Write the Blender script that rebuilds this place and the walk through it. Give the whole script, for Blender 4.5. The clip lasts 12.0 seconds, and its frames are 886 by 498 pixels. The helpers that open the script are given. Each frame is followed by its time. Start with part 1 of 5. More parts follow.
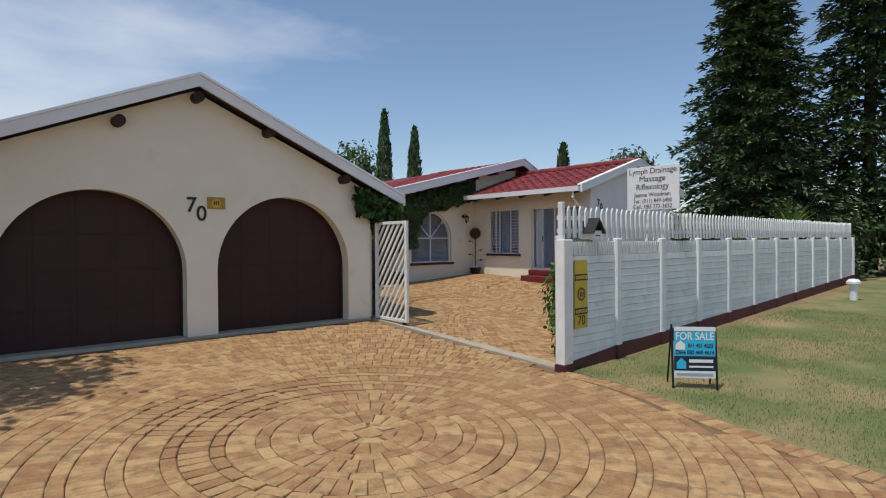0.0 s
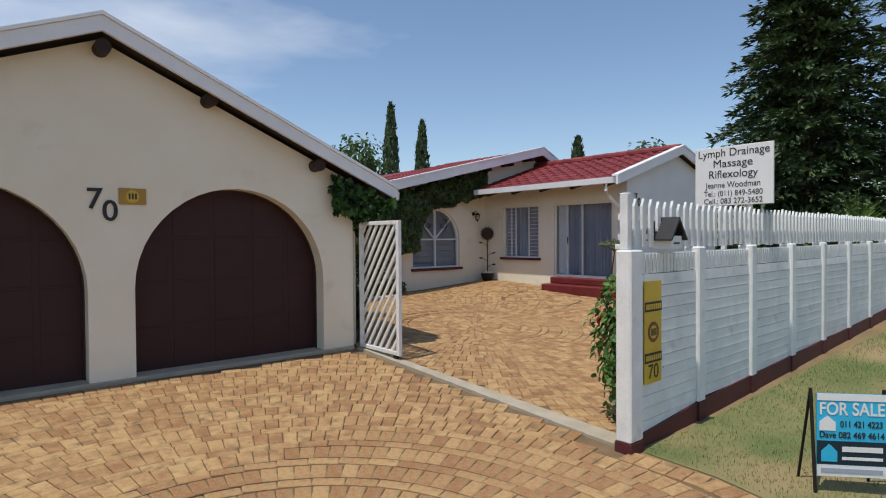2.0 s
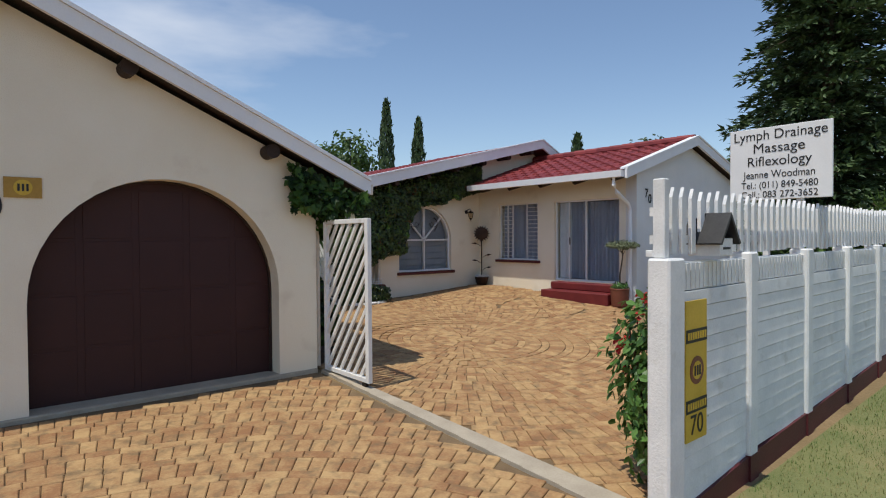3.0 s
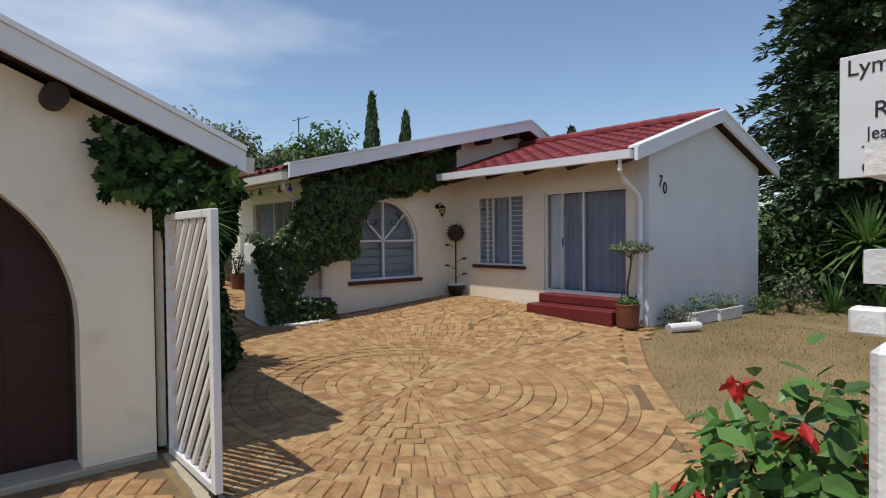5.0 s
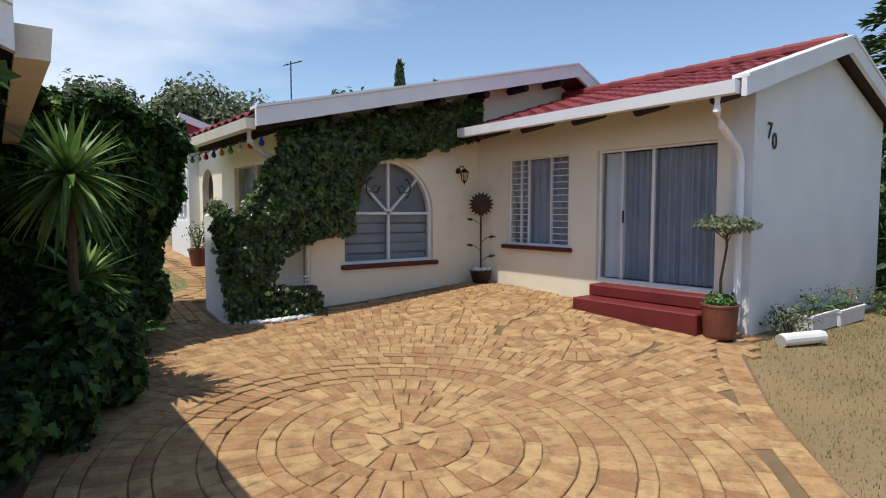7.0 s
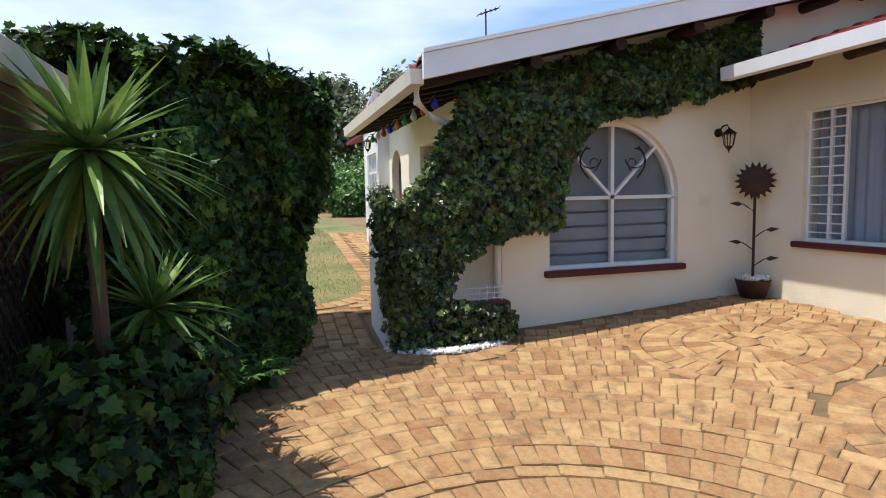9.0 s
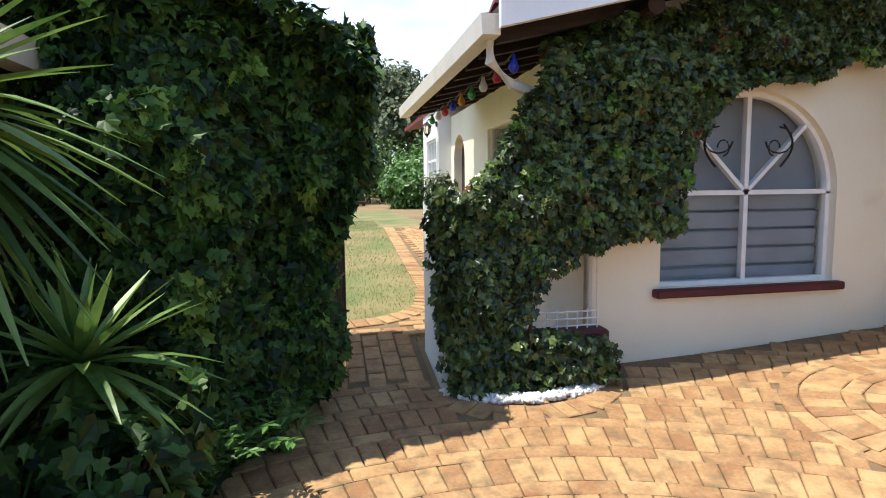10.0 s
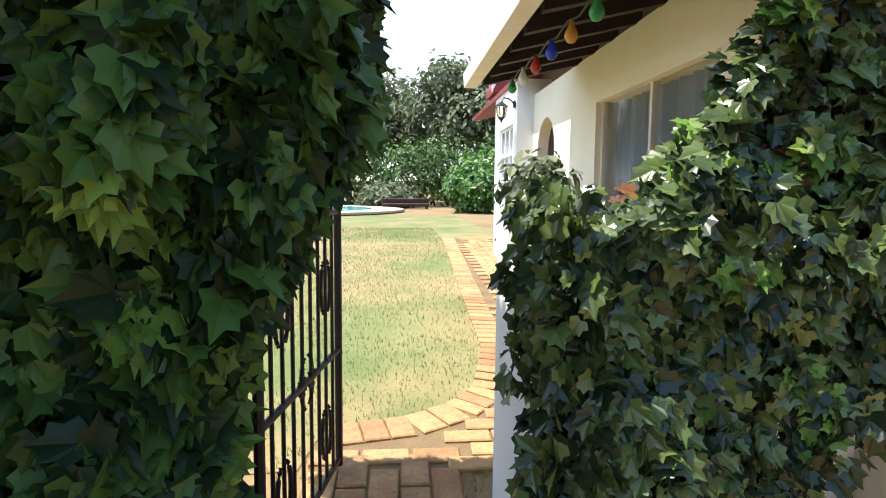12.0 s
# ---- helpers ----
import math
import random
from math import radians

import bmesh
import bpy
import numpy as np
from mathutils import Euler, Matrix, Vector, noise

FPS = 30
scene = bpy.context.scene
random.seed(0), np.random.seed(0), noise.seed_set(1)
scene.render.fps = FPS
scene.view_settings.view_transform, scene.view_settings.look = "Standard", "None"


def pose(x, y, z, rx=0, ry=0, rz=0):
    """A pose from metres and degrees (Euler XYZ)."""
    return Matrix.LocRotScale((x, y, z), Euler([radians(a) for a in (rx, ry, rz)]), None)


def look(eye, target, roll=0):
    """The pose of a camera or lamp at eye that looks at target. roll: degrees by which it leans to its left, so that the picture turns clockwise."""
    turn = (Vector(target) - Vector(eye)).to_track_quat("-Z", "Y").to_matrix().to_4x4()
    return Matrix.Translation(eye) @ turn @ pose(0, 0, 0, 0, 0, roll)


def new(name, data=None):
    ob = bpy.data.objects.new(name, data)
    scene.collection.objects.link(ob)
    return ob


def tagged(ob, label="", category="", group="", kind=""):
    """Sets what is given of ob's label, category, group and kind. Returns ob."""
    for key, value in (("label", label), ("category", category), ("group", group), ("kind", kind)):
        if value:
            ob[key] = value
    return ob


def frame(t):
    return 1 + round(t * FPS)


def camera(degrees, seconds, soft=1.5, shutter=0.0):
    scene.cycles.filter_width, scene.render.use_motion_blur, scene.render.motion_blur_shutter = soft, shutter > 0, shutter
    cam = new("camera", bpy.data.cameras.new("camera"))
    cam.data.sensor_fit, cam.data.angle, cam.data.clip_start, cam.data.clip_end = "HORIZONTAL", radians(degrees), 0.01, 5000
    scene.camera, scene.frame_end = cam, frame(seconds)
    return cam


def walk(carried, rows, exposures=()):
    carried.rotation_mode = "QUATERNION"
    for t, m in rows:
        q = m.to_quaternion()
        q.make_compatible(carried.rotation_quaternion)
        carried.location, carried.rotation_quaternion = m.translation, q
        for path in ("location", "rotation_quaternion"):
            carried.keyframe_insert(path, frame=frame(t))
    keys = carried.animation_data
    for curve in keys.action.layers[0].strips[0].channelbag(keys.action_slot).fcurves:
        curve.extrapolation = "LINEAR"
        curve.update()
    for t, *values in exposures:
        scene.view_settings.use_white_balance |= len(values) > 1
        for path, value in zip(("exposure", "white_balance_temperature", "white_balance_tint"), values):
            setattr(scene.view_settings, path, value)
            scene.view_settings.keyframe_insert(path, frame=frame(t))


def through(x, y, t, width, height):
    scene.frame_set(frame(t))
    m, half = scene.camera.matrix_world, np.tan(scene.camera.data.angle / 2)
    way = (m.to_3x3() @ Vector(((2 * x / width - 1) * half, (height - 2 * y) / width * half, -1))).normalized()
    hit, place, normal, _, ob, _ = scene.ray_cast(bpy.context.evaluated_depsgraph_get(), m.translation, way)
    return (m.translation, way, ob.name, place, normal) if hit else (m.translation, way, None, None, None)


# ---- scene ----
cam = camera(75.1, 12.0, soft=1.1)
S = 1.1  # metres per unit of the plan below
PATH = [
    (0, (-0.253, 0.385, 1.380), (0.945, 1.754, 1.355), -0.4),
    (0.5, (0.102, 0.787, 1.385), (1.293, 2.161, 1.360), -0.5),
    (1, (0.479, 1.240, 1.409), (1.664, 2.619, 1.382), -0.5),
    (1.5, (0.925, 1.695, 1.444), (2.103, 3.080, 1.413), -0.4),
    (2, (1.363, 2.138, 1.493), (2.538, 3.525, 1.459), -0.4),
    (2.5, (1.844, 2.559, 1.506), (3.021, 3.945, 1.470), -0.3),
    (3, (2.345, 2.992, 1.516), (3.523, 4.375, 1.480), -0.4),
    (3.2, (2.553, 3.140, 1.515), (3.728, 4.526, 1.481), -0.2),
    (5, (4.363, 4.509, 1.546), (5.556, 5.880, 1.505), -0.5),
    (5.5, (4.762, 4.910, 1.531), (5.964, 6.274, 1.482), -0.6),
    (6, (5.209, 5.312, 1.505), (6.410, 6.675, 1.440), -0.4),
    (6.5, (5.588, 5.721, 1.503), (6.774, 7.097, 1.410), -0.5),
    (6.7, (5.735, 5.898, 1.468), (6.902, 7.288, 1.365), -0.2),
    (8.3, (6.845, 7.226, 1.499), (7.556, 8.893, 1.355), -1.4),
    (8.5, (6.915, 7.456, 1.501), (7.560, 9.149, 1.351), -1.3),
    (9, (7.082, 8.063, 1.508), (7.613, 9.794, 1.344), -1.2),
    (9.5, (7.233, 8.688, 1.515), (7.670, 10.444, 1.338), -1.0),
    (10, (7.338, 9.285, 1.521), (7.685, 11.060, 1.332), -0.7),
    (10.5, (7.445, 9.841, 1.531), (7.716, 11.629, 1.341), -0.4),
    (11, (7.510, 10.403, 1.535), (7.728, 12.199, 1.346), -0.1),
    (11.5, (7.610, 10.994, 1.529), (7.797, 12.793, 1.343), 0.3),
    (12, (7.675, 11.558, 1.514), (7.817, 13.362, 1.334), 0.6),
]
walk(cam, [(t, look([S * c for c in eye], [S * c for c in target], roll)) for t, eye, target, roll in PATH],
     exposures=[(0, 0.02), (1, 0.06), (2, 0.12), (5, 0.12), (6.5, 0.36), (8.5, 0.6), (9.5, 1.0), (10.5, 1.35), (12, 1.7)])

# ---- world, sun, exposure ----
SUN_FROM = Vector((-0.37, -0.03, 1.0)).normalized()
world = bpy.data.worlds.new("sky")
scene.world = world
world.use_nodes = True
wn, wl = world.node_tree.nodes, world.node_tree.links
wn.clear()
sky = wn.new("ShaderNodeTexSky")
sky.sky_type, sky.sun_disc = "NISHITA", False
sky.sun_elevation = math.asin(SUN_FROM.z)
sky.sun_rotation = math.atan2(SUN_FROM.x, SUN_FROM.y)
sky.air_density, sky.dust_density, sky.ozone_density = 1.0, 0.6, 2.3
w_co = wn.new("ShaderNodeTexCoord")
w_map = wn.new("ShaderNodeMapping")
w_map.inputs["Scale"].default_value = (1.2, 1.2, 4.0)
w_map.inputs["Location"].default_value = (0.25, 0.1, 0.3)
w_noise = wn.new("ShaderNodeTexNoise")
w_noise.inputs["Scale"].default_value, w_noise.inputs["Detail"].default_value = 1.7, 6.0
w_dot = wn.new("ShaderNodeVectorMath")
w_dot.operation = "DOT_PRODUCT"
w_dot.inputs[1].default_value = Vector((-0.3, 0.95, 0.0)).normalized()
w_add = wn.new("ShaderNodeMath")
w_add.operation = "MULTIPLY_ADD"
w_add.inputs[1].default_value, w_add.inputs[2].default_value = 0.42, -0.31
w_sum = wn.new("ShaderNodeMath")
w_ramp = wn.new("ShaderNodeValToRGB")
w_ramp.color_ramp.elements[0].position, w_ramp.color_ramp.elements[1].position = 0.46, 0.80
w_mix = wn.new("ShaderNodeMix")
w_mix.data_type = "RGBA"
w_mix.inputs[7].default_value = (5.6, 6.0, 6.7, 1)
w_bg, w_out = wn.new("ShaderNodeBackground"), wn.new("ShaderNodeOutputWorld")
w_bg.inputs["Strength"].default_value = 0.125
wl.new(w_co.outputs["Generated"], w_map.inputs["Vector"])
wl.new(w_map.outputs[0], w_noise.inputs["Vector"])
wl.new(w_co.outputs["Generated"], w_dot.inputs[0])
wl.new(w_dot.outputs["Value"], w_add.inputs[0])
wl.new(w_add.outputs[0], w_sum.inputs[0])
wl.new(w_noise.outputs["Fac"], w_sum.inputs[1])
wl.new(w_sum.outputs[0], w_ramp.inputs["Fac"])
wl.new(w_ramp.outputs["Color"], w_mix.inputs[0])
wl.new(sky.outputs[0], w_mix.inputs[6])
wl.new(w_mix.outputs[2], w_bg.inputs["Color"])
wl.new(w_bg.outputs[0], w_out.inputs[0])
sun = new("sun", bpy.data.lights.new("sun", "SUN"))
sun.data.energy, sun.data.angle, sun.data.color = 3.2, radians(0.53), (1.0, 0.95, 0.86)
sun.matrix_world = look(SUN_FROM * 60, (0, 0, 0))

# ---- materials ----


def material(name, a, b, rough=0.8, scale=4.0, fine=60.0, bump=0.25, metal=0.0, island=0.0, piece=0.0, spots=None, grain=(1, 1, 1), spec=0.4, through=0.0):
    """Two colours mixed by coarse and fine noise, with a fine relief; island and piece: how far single pieces differ."""
    m = bpy.data.materials.new(name)
    m.use_nodes = True
    n, l = m.node_tree.nodes, m.node_tree.links
    bsdf = n["Principled BSDF"]
    co = n.new("ShaderNodeTexCoord")
    mp = n.new("ShaderNodeMapping")
    mp.inputs["Scale"].default_value = grain
    l.new(co.outputs["Object"], mp.inputs["Vector"])
    big, small = n.new("ShaderNodeTexNoise"), n.new("ShaderNodeTexNoise")
    big.inputs["Scale"].default_value, big.inputs["Detail"].default_value = scale, 5.0
    small.inputs["Scale"].default_value, small.inputs["Detail"].default_value = fine, 4.0
    l.new(mp.outputs[0], big.inputs["Vector"])
    l.new(mp.outputs[0], small.inputs["Vector"])
    mixn = n.new("ShaderNodeMath")
    mixn.operation = "MULTIPLY_ADD"
    mixn.inputs[1].default_value = 0.35
    l.new(small.outputs["Fac"], mixn.inputs[0])
    half = n.new("ShaderNodeMath")
    half.operation = "MULTIPLY"
    half.inputs[1].default_value = 0.65
    l.new(big.outputs["Fac"], half.inputs[0])
    l.new(half.outputs[0], mixn.inputs[2])
    fac = mixn.outputs[0]
    if island or piece:
        rnd = n.new("ShaderNodeObjectInfo" if piece else "ShaderNodeNewGeometry")
        sock = rnd.outputs["Random"] if piece else rnd.outputs["Random Per Island"]
        ad = n.new("ShaderNodeMath")
        ad.operation = "MULTIPLY_ADD"
        ad.inputs[1].default_value, ad.inputs[2].default_value = (island or piece), -0.5 * (island or piece)
        l.new(sock, ad.inputs[0])
        su = n.new("ShaderNodeMath")
        l.new(ad.outputs[0], su.inputs[0])
        l.new(fac, su.inputs[1])
        fac = su.outputs[0]
    ramp = n.new("ShaderNodeValToRGB")
    cr = ramp.color_ramp
    cr.elements[0].position, cr.elements[1].position = 0.32, 0.68
    cr.elements[0].color, cr.elements[1].color = (*a, 1), (*b, 1)
    l.new(fac, ramp.inputs["Fac"])
    col = ramp.outputs["Color"]
    if spots:
        colour, sc, lo, hi = spots
        st = n.new("ShaderNodeTexNoise")
        st.inputs["Scale"].default_value, st.inputs["Detail"].default_value = sc, 6.0
        l.new(mp.outputs[0], st.inputs["Vector"])
        sr = n.new("ShaderNodeMapRange")
        sr.inputs["From Min"].default_value, sr.inputs["From Max"].default_value = lo, hi
        l.new(st.outputs["Fac"], sr.inputs["Value"])
        mx = n.new("ShaderNodeMix")
        mx.data_type = "RGBA"
        mx.inputs[7].default_value = (*colour, 1)
        l.new(sr.outputs[0], mx.inputs[0])
        l.new(col, mx.inputs[6])
        col = mx.outputs[2]
    l.new(col, bsdf.inputs["Base Color"])
    bsdf.inputs["Roughness"].default_value, bsdf.inputs["Metallic"].default_value = rough, metal
    bsdf.inputs["Specular IOR Level"].default_value = spec
    if bump:
        bp = n.new("ShaderNodeBump")
        bp.inputs["Strength"].default_value, bp.inputs["Distance"].default_value = bump, 0.01
        l.new(small.outputs["Fac"], bp.inputs["Height"])
        l.new(bp.outputs[0], bsdf.inputs["Normal"])
    if through:
        tr = n.new("ShaderNodeBsdfTranslucent")
        l.new(col, tr.inputs["Color"])
        ms = n.new("ShaderNodeMixShader")
        ms.inputs[0].default_value = through
        l.new(bsdf.outputs[0], ms.inputs[1])
        l.new(tr.outputs[0], ms.inputs[2])
        l.new(ms.outputs[0], n["Material Output"].inputs["Surface"])
    return m


def glass(name, tint, rough=0.02):
    m = bpy.data.materials.new(name)
    m.use_nodes = True
    b = m.node_tree.nodes["Principled BSDF"]
    b.inputs["Base Color"].default_value, b.inputs["Roughness"].default_value = (*tint, 1), rough
    b.inputs["Transmission Weight"].default_value, b.inputs["IOR"].default_value = 1.0, 1.1
    return m


PLASTER = material("cream_plaster", (0.80, 0.725, 0.57), (0.86, 0.80, 0.66), 0.9, 1.6, 90, 0.4, spots=((0.58, 0.49, 0.36), 2.2, 0.64, 0.98))
WHITEWASH = material("white_plaster", (0.68, 0.68, 0.66), (0.78, 0.78, 0.76), 0.9, 1.3, 80, 0.35)
FENCE_WHITE = material("fence_white_paint", (0.66, 0.67, 0.66), (0.82, 0.82, 0.80), 0.7, 5, 70, 0.3, piece=0.25, spots=((0.50, 0.48, 0.42), 6.0, 0.62, 0.9))
BARGE_WHITE = material("gloss_white_paint", (0.76, 0.77, 0.79), (0.84, 0.85, 0.86), 0.45, 3, 50, 0.08)
GUTTER = material("cream_gutter_paint", (0.62, 0.56, 0.46), (0.74, 0.68, 0.57), 0.5, 4, 50, 0.1)
FRAME_WHITE = material("window_white_paint", (0.74, 0.74, 0.74), (0.82, 0.82, 0.82), 0.45, 6, 80, 0.08)
MAROON = material("maroon_paint", (0.065, 0.012, 0.016), (0.11, 0.020, 0.022), 0.6, 4, 60, 0.2)
STEP_RED = material("red_stoep_paint", (0.12, 0.016, 0.018), (0.18, 0.026, 0.026), 0.5, 4, 60, 0.2)
DOOR_BROWN = material("brown_garage_door", (0.030, 0.008, 0.008), (0.045, 0.012, 0.011), 0.6, 2, 60, 0.15)
DARK_WOOD = material("dark_stained_wood", (0.020, 0.012, 0.010), (0.05, 0.028, 0.02), 0.7, 5, 60, 0.4, grain=(1, 1, 6))
LATTICE = material("weathered_lattice_timber", (0.07, 0.045, 0.03), (0.17, 0.11, 0.075), 0.8, 5, 60, 0.4, piece=0.3)
ROOF_RED = material("red_roof_tile", (0.16, 0.022, 0.024), (0.27, 0.045, 0.042), 0.55, 6, 60, 0.25, piece=0.35)
ROOF_RED_FAR = material("red_roof_tile_joined", (0.16, 0.022, 0.024), (0.27, 0.045, 0.042), 0.55, 6, 60, 0.25, island=0.35)
PAVER = material("clay_paver", (0.28, 0.14, 0.062), (0.47, 0.305, 0.14), 0.85, 7, 45, 0.5, piece=0.27, spots=((0.17, 0.115, 0.06), 9.0, 0.50, 0.78))
PAVER_FAR = material("clay_paver_joined", (0.28, 0.14, 0.062), (0.47, 0.305, 0.14), 0.85, 7, 45, 0.5, island=0.27, spots=((0.17, 0.115, 0.06), 9.0, 0.50, 0.78))
SAND = material("joint_sand", (0.13, 0.085, 0.045), (0.22, 0.15, 0.08), 0.95, 5, 80, 0.5)
CONCRETE = material("grey_concrete", (0.34, 0.29, 0.22), (0.46, 0.40, 0.31), 0.9, 4, 60, 0.4)
LAWN = material("dry_lawn", (0.16, 0.115, 0.05), (0.29, 0.20, 0.105), 0.95, 0.9, 30, 0.8, spots=((0.26, 0.17, 0.08), 0.8, 0.52, 0.72))
GREEN_LAWN = material("green_lawn", (0.095, 0.135, 0.04), (0.22, 0.21, 0.085), 0.95, 1.4, 45, 0.9, spots=((0.30, 0.22, 0.11), 0.7, 0.46, 0.70))
BLADE = material("grass_blade", (0.13, 0.21, 0.05), (0.36, 0.31, 0.14), 0.8, 1.2, 8, 0.0, island=0.5, through=0.3)
SOIL = material("bed_soil", (0.035, 0.022, 0.014), (0.07, 0.045, 0.028), 0.95, 5, 50, 0.8)
IVY = material("ivy_leaf", (0.012, 0.030, 0.009), (0.062, 0.13, 0.026), 0.45, 2.5, 20, 0.1, island=0.75, spec=0.25, through=0.22)
IVY_DARK = material("house_ivy_leaf", (0.020, 0.038, 0.014), (0.11, 0.155, 0.042), 0.3, 2.5, 20, 0.1, island=0.75, spec=0.45, through=0.2)
BUSH = material("shrub_leaf", (0.05, 0.12, 0.025), (0.13, 0.26, 0.06), 0.4, 3, 20, 0.1, island=0.5, through=0.25)
OLIVE = material("grey_green_leaf", (0.085, 0.11, 0.055), (0.21, 0.24, 0.13), 0.6, 0.5, 10, 0.0, island=0.5, through=0.25)
TREE_GREEN = material("tree_leaf", (0.035, 0.075, 0.018), (0.10, 0.17, 0.04), 0.55, 0.6, 10, 0.0, island=0.5, through=0.25)
CONIFER = material("conifer_needle", (0.026, 0.054, 0.022), (0.08, 0.13, 0.045), 0.6, 0.8, 10, 0.0, island=0.5, through=0.1)
YUCCA = material("yucca_blade", (0.05, 0.12, 0.025), (0.20, 0.32, 0.08), 0.4, 3, 20, 0.0, piece=0.4, through=0.25)
WITHERED = material("withered_ivy_leaf", (0.10, 0.035, 0.018), (0.30, 0.13, 0.04), 0.6, 3, 20, 0.1, island=0.6, through=0.25)
YOUNG = material("young_ivy_leaf", (0.10, 0.20, 0.03), (0.22, 0.36, 0.07), 0.4, 3, 20, 0.1, island=0.5, spec=0.3, through=0.35)
BARK = material("bark", (0.05, 0.035, 0.025), (0.12, 0.09, 0.06), 0.95, 6, 40, 0.9, grain=(1, 1, 0.3))
PETAL = material("red_petal", (0.45, 0.02, 0.02), (0.65, 0.05, 0.04), 0.5, 5, 20, 0.0, island=0.3, through=0.2)
IRON = material("black_iron", (0.012, 0.010, 0.010), (0.03, 0.022, 0.02), 0.5, 8, 60, 0.2, metal=0.4)
RUST = material("rusty_brown_metal", (0.03, 0.018, 0.014), (0.08, 0.045, 0.03), 0.6, 8, 60, 0.3, metal=0.5)
TERRACOTTA = material("glazed_brown_pot", (0.13, 0.04, 0.025), (0.22, 0.075, 0.045), 0.45, 4, 40, 0.2)
PEBBLE = material("white_pebble", (0.62, 0.60, 0.56), (0.82, 0.81, 0.78), 0.7, 8, 50, 0.2, island=0.4)
CURTAIN = material("grey_blue_curtain", (0.30, 0.33, 0.40), (0.40, 0.43, 0.50), 0.9, 3, 90, 0.2)
NET = material("white_net_curtain", (0.62, 0.66, 0.70), (0.72, 0.75, 0.78), 0.9, 3, 90, 0.2)
BLIND = material("grey_blind", (0.22, 0.23, 0.25), (0.30, 0.31, 0.33), 0.8, 3, 90, 0.1)
INSIDE = material("dim_room_wall", (0.20, 0.19, 0.18), (0.26, 0.25, 0.24), 0.9, 2, 40, 0.1)
PANE = glass("window_pane", (0.93, 0.96, 0.97))
BRONZE = material("aged_brass_plate", (0.34, 0.19, 0.03), (0.46, 0.28, 0.05), 0.5, 6, 60, 0.1)
YELLOW = material("yellow_board", (0.55, 0.36, 0.03), (0.66, 0.45, 0.06), 0.5, 6, 60, 0.1)
BLACK = material("black_paint", (0.012, 0.012, 0.013), (0.03, 0.03, 0.03), 0.5, 8, 60, 0.1)
SIGN_WHITE = material("sign_white", (0.72, 0.72, 0.71), (0.80, 0.80, 0.79), 0.4, 4, 60, 0.05)
SIGN_BLUE = material("sign_blue", (0.03, 0.42, 0.68), (0.04, 0.48, 0.74), 0.4, 4, 60, 0.05)
SIGN_NAVY = material("sign_navy", (0.008, 0.02, 0.035), (0.012, 0.03, 0.05), 0.4, 4, 60, 0.05)
POOL = material("pool_water", (0.08, 0.42, 0.42), (0.12, 0.52, 0.50), 0.08, 2, 12, 0.3)
HAZE_LEAF = material("far_leaf", (0.05, 0.075, 0.045), (0.12, 0.16, 0.09), 0.7, 0.3, 5, 0.0, island=0.4, through=0.2)
LAMP_GLASS = glass("lamp_glass", (0.9, 0.8, 0.6), 0.2)
BULBS = [material("bulb_" + n, c, c, 0.25, 5, 20, 0.0) for n, c in (("blue", (0.03, 0.05, 0.45)), ("red", (0.45, 0.04, 0.04)), ("white", (0.7, 0.68, 0.62)), ("green", (0.05, 0.30, 0.08)), ("amber", (0.55, 0.25, 0.04)))]

# ---- mesh helpers ----


def g(x, y):
    """Height of the ground."""
    z = float(np.interp(y, (-30, 0, 3, 5, 7, 9, 11, 13, 14, 15, 17, 21, 70), (-0.36, -0.32, -0.27, -0.20, -0.10, 0.0, 0.11, 0.2, 0.33, 0.41, 0.5, 0.72, 0.85)))
    rise = min(max((x - 9.0) / 2.8, 0), 1) * min(max((y - 6.0) / 2.8, 0), 1) * min(max((15.5 - y) / 3.5, 0), 1)
    back = 1 - 0.5 * min(max((x - 12.6) / 3.0, 0), 1)
    z += 0.03 * min(max(x - 6.8, 0), 14) * min(max((8.0 - y) / 3.3, 0), 1)
    return z + 0.2 * rise * rise * (3 - 2 * rise) * back


def thing(name, x, y, z, label, category, group="", kind="", rz=0.0):
    e = new(name)
    e.empty_display_size = 0.1
    e.matrix_basis = pose(S * x, S * y, S * z, 0, 0, rz)
    return tagged(e, label, category, group, kind)


def part(name, bm, mat, parent=None, label="", smooth=False):
    me = bpy.data.meshes.new(name)
    bmesh.ops.recalc_face_normals(bm, faces=bm.faces)
    bmesh.ops.scale(bm, vec=(S, S, S), verts=bm.verts)
    if smooth:
        for f in bm.faces:
            f.smooth = True
    bm.to_mesh(me)
    bm.free()
    me.materials.append(mat)
    ob = new(name, me)
    ob.parent = parent
    if label:
        ob["label"] = label
    return ob


def share(name, ob, parent, x, y, z, rx=0, ry=0, rz=0, scale=None):
    """Another object on the mesh of ob, under parent."""
    o = new(name, ob.data)
    o.parent = parent
    m = pose(S * x, S * y, S * z, rx, ry, rz)
    o.matrix_basis = m @ Matrix.Diagonal((*scale, 1)) if scale else m
    return o


def box(x0, x1, y0, y1, z0, z1, bevel=0.0, bm=None):
    b = bmesh.new()
    bmesh.ops.create_cube(b, size=1)
    for v in b.verts:
        v.co = Vector(((x0 + x1) / 2 + v.co.x * (x1 - x0), (y0 + y1) / 2 + v.co.y * (y1 - y0), (z0 + z1) / 2 + v.co.z * (z1 - z0)))
    if bevel:
        bmesh.ops.bevel(b, geom=b.edges, offset=bevel, segments=1, affect="EDGES")
    return join(bm, b)


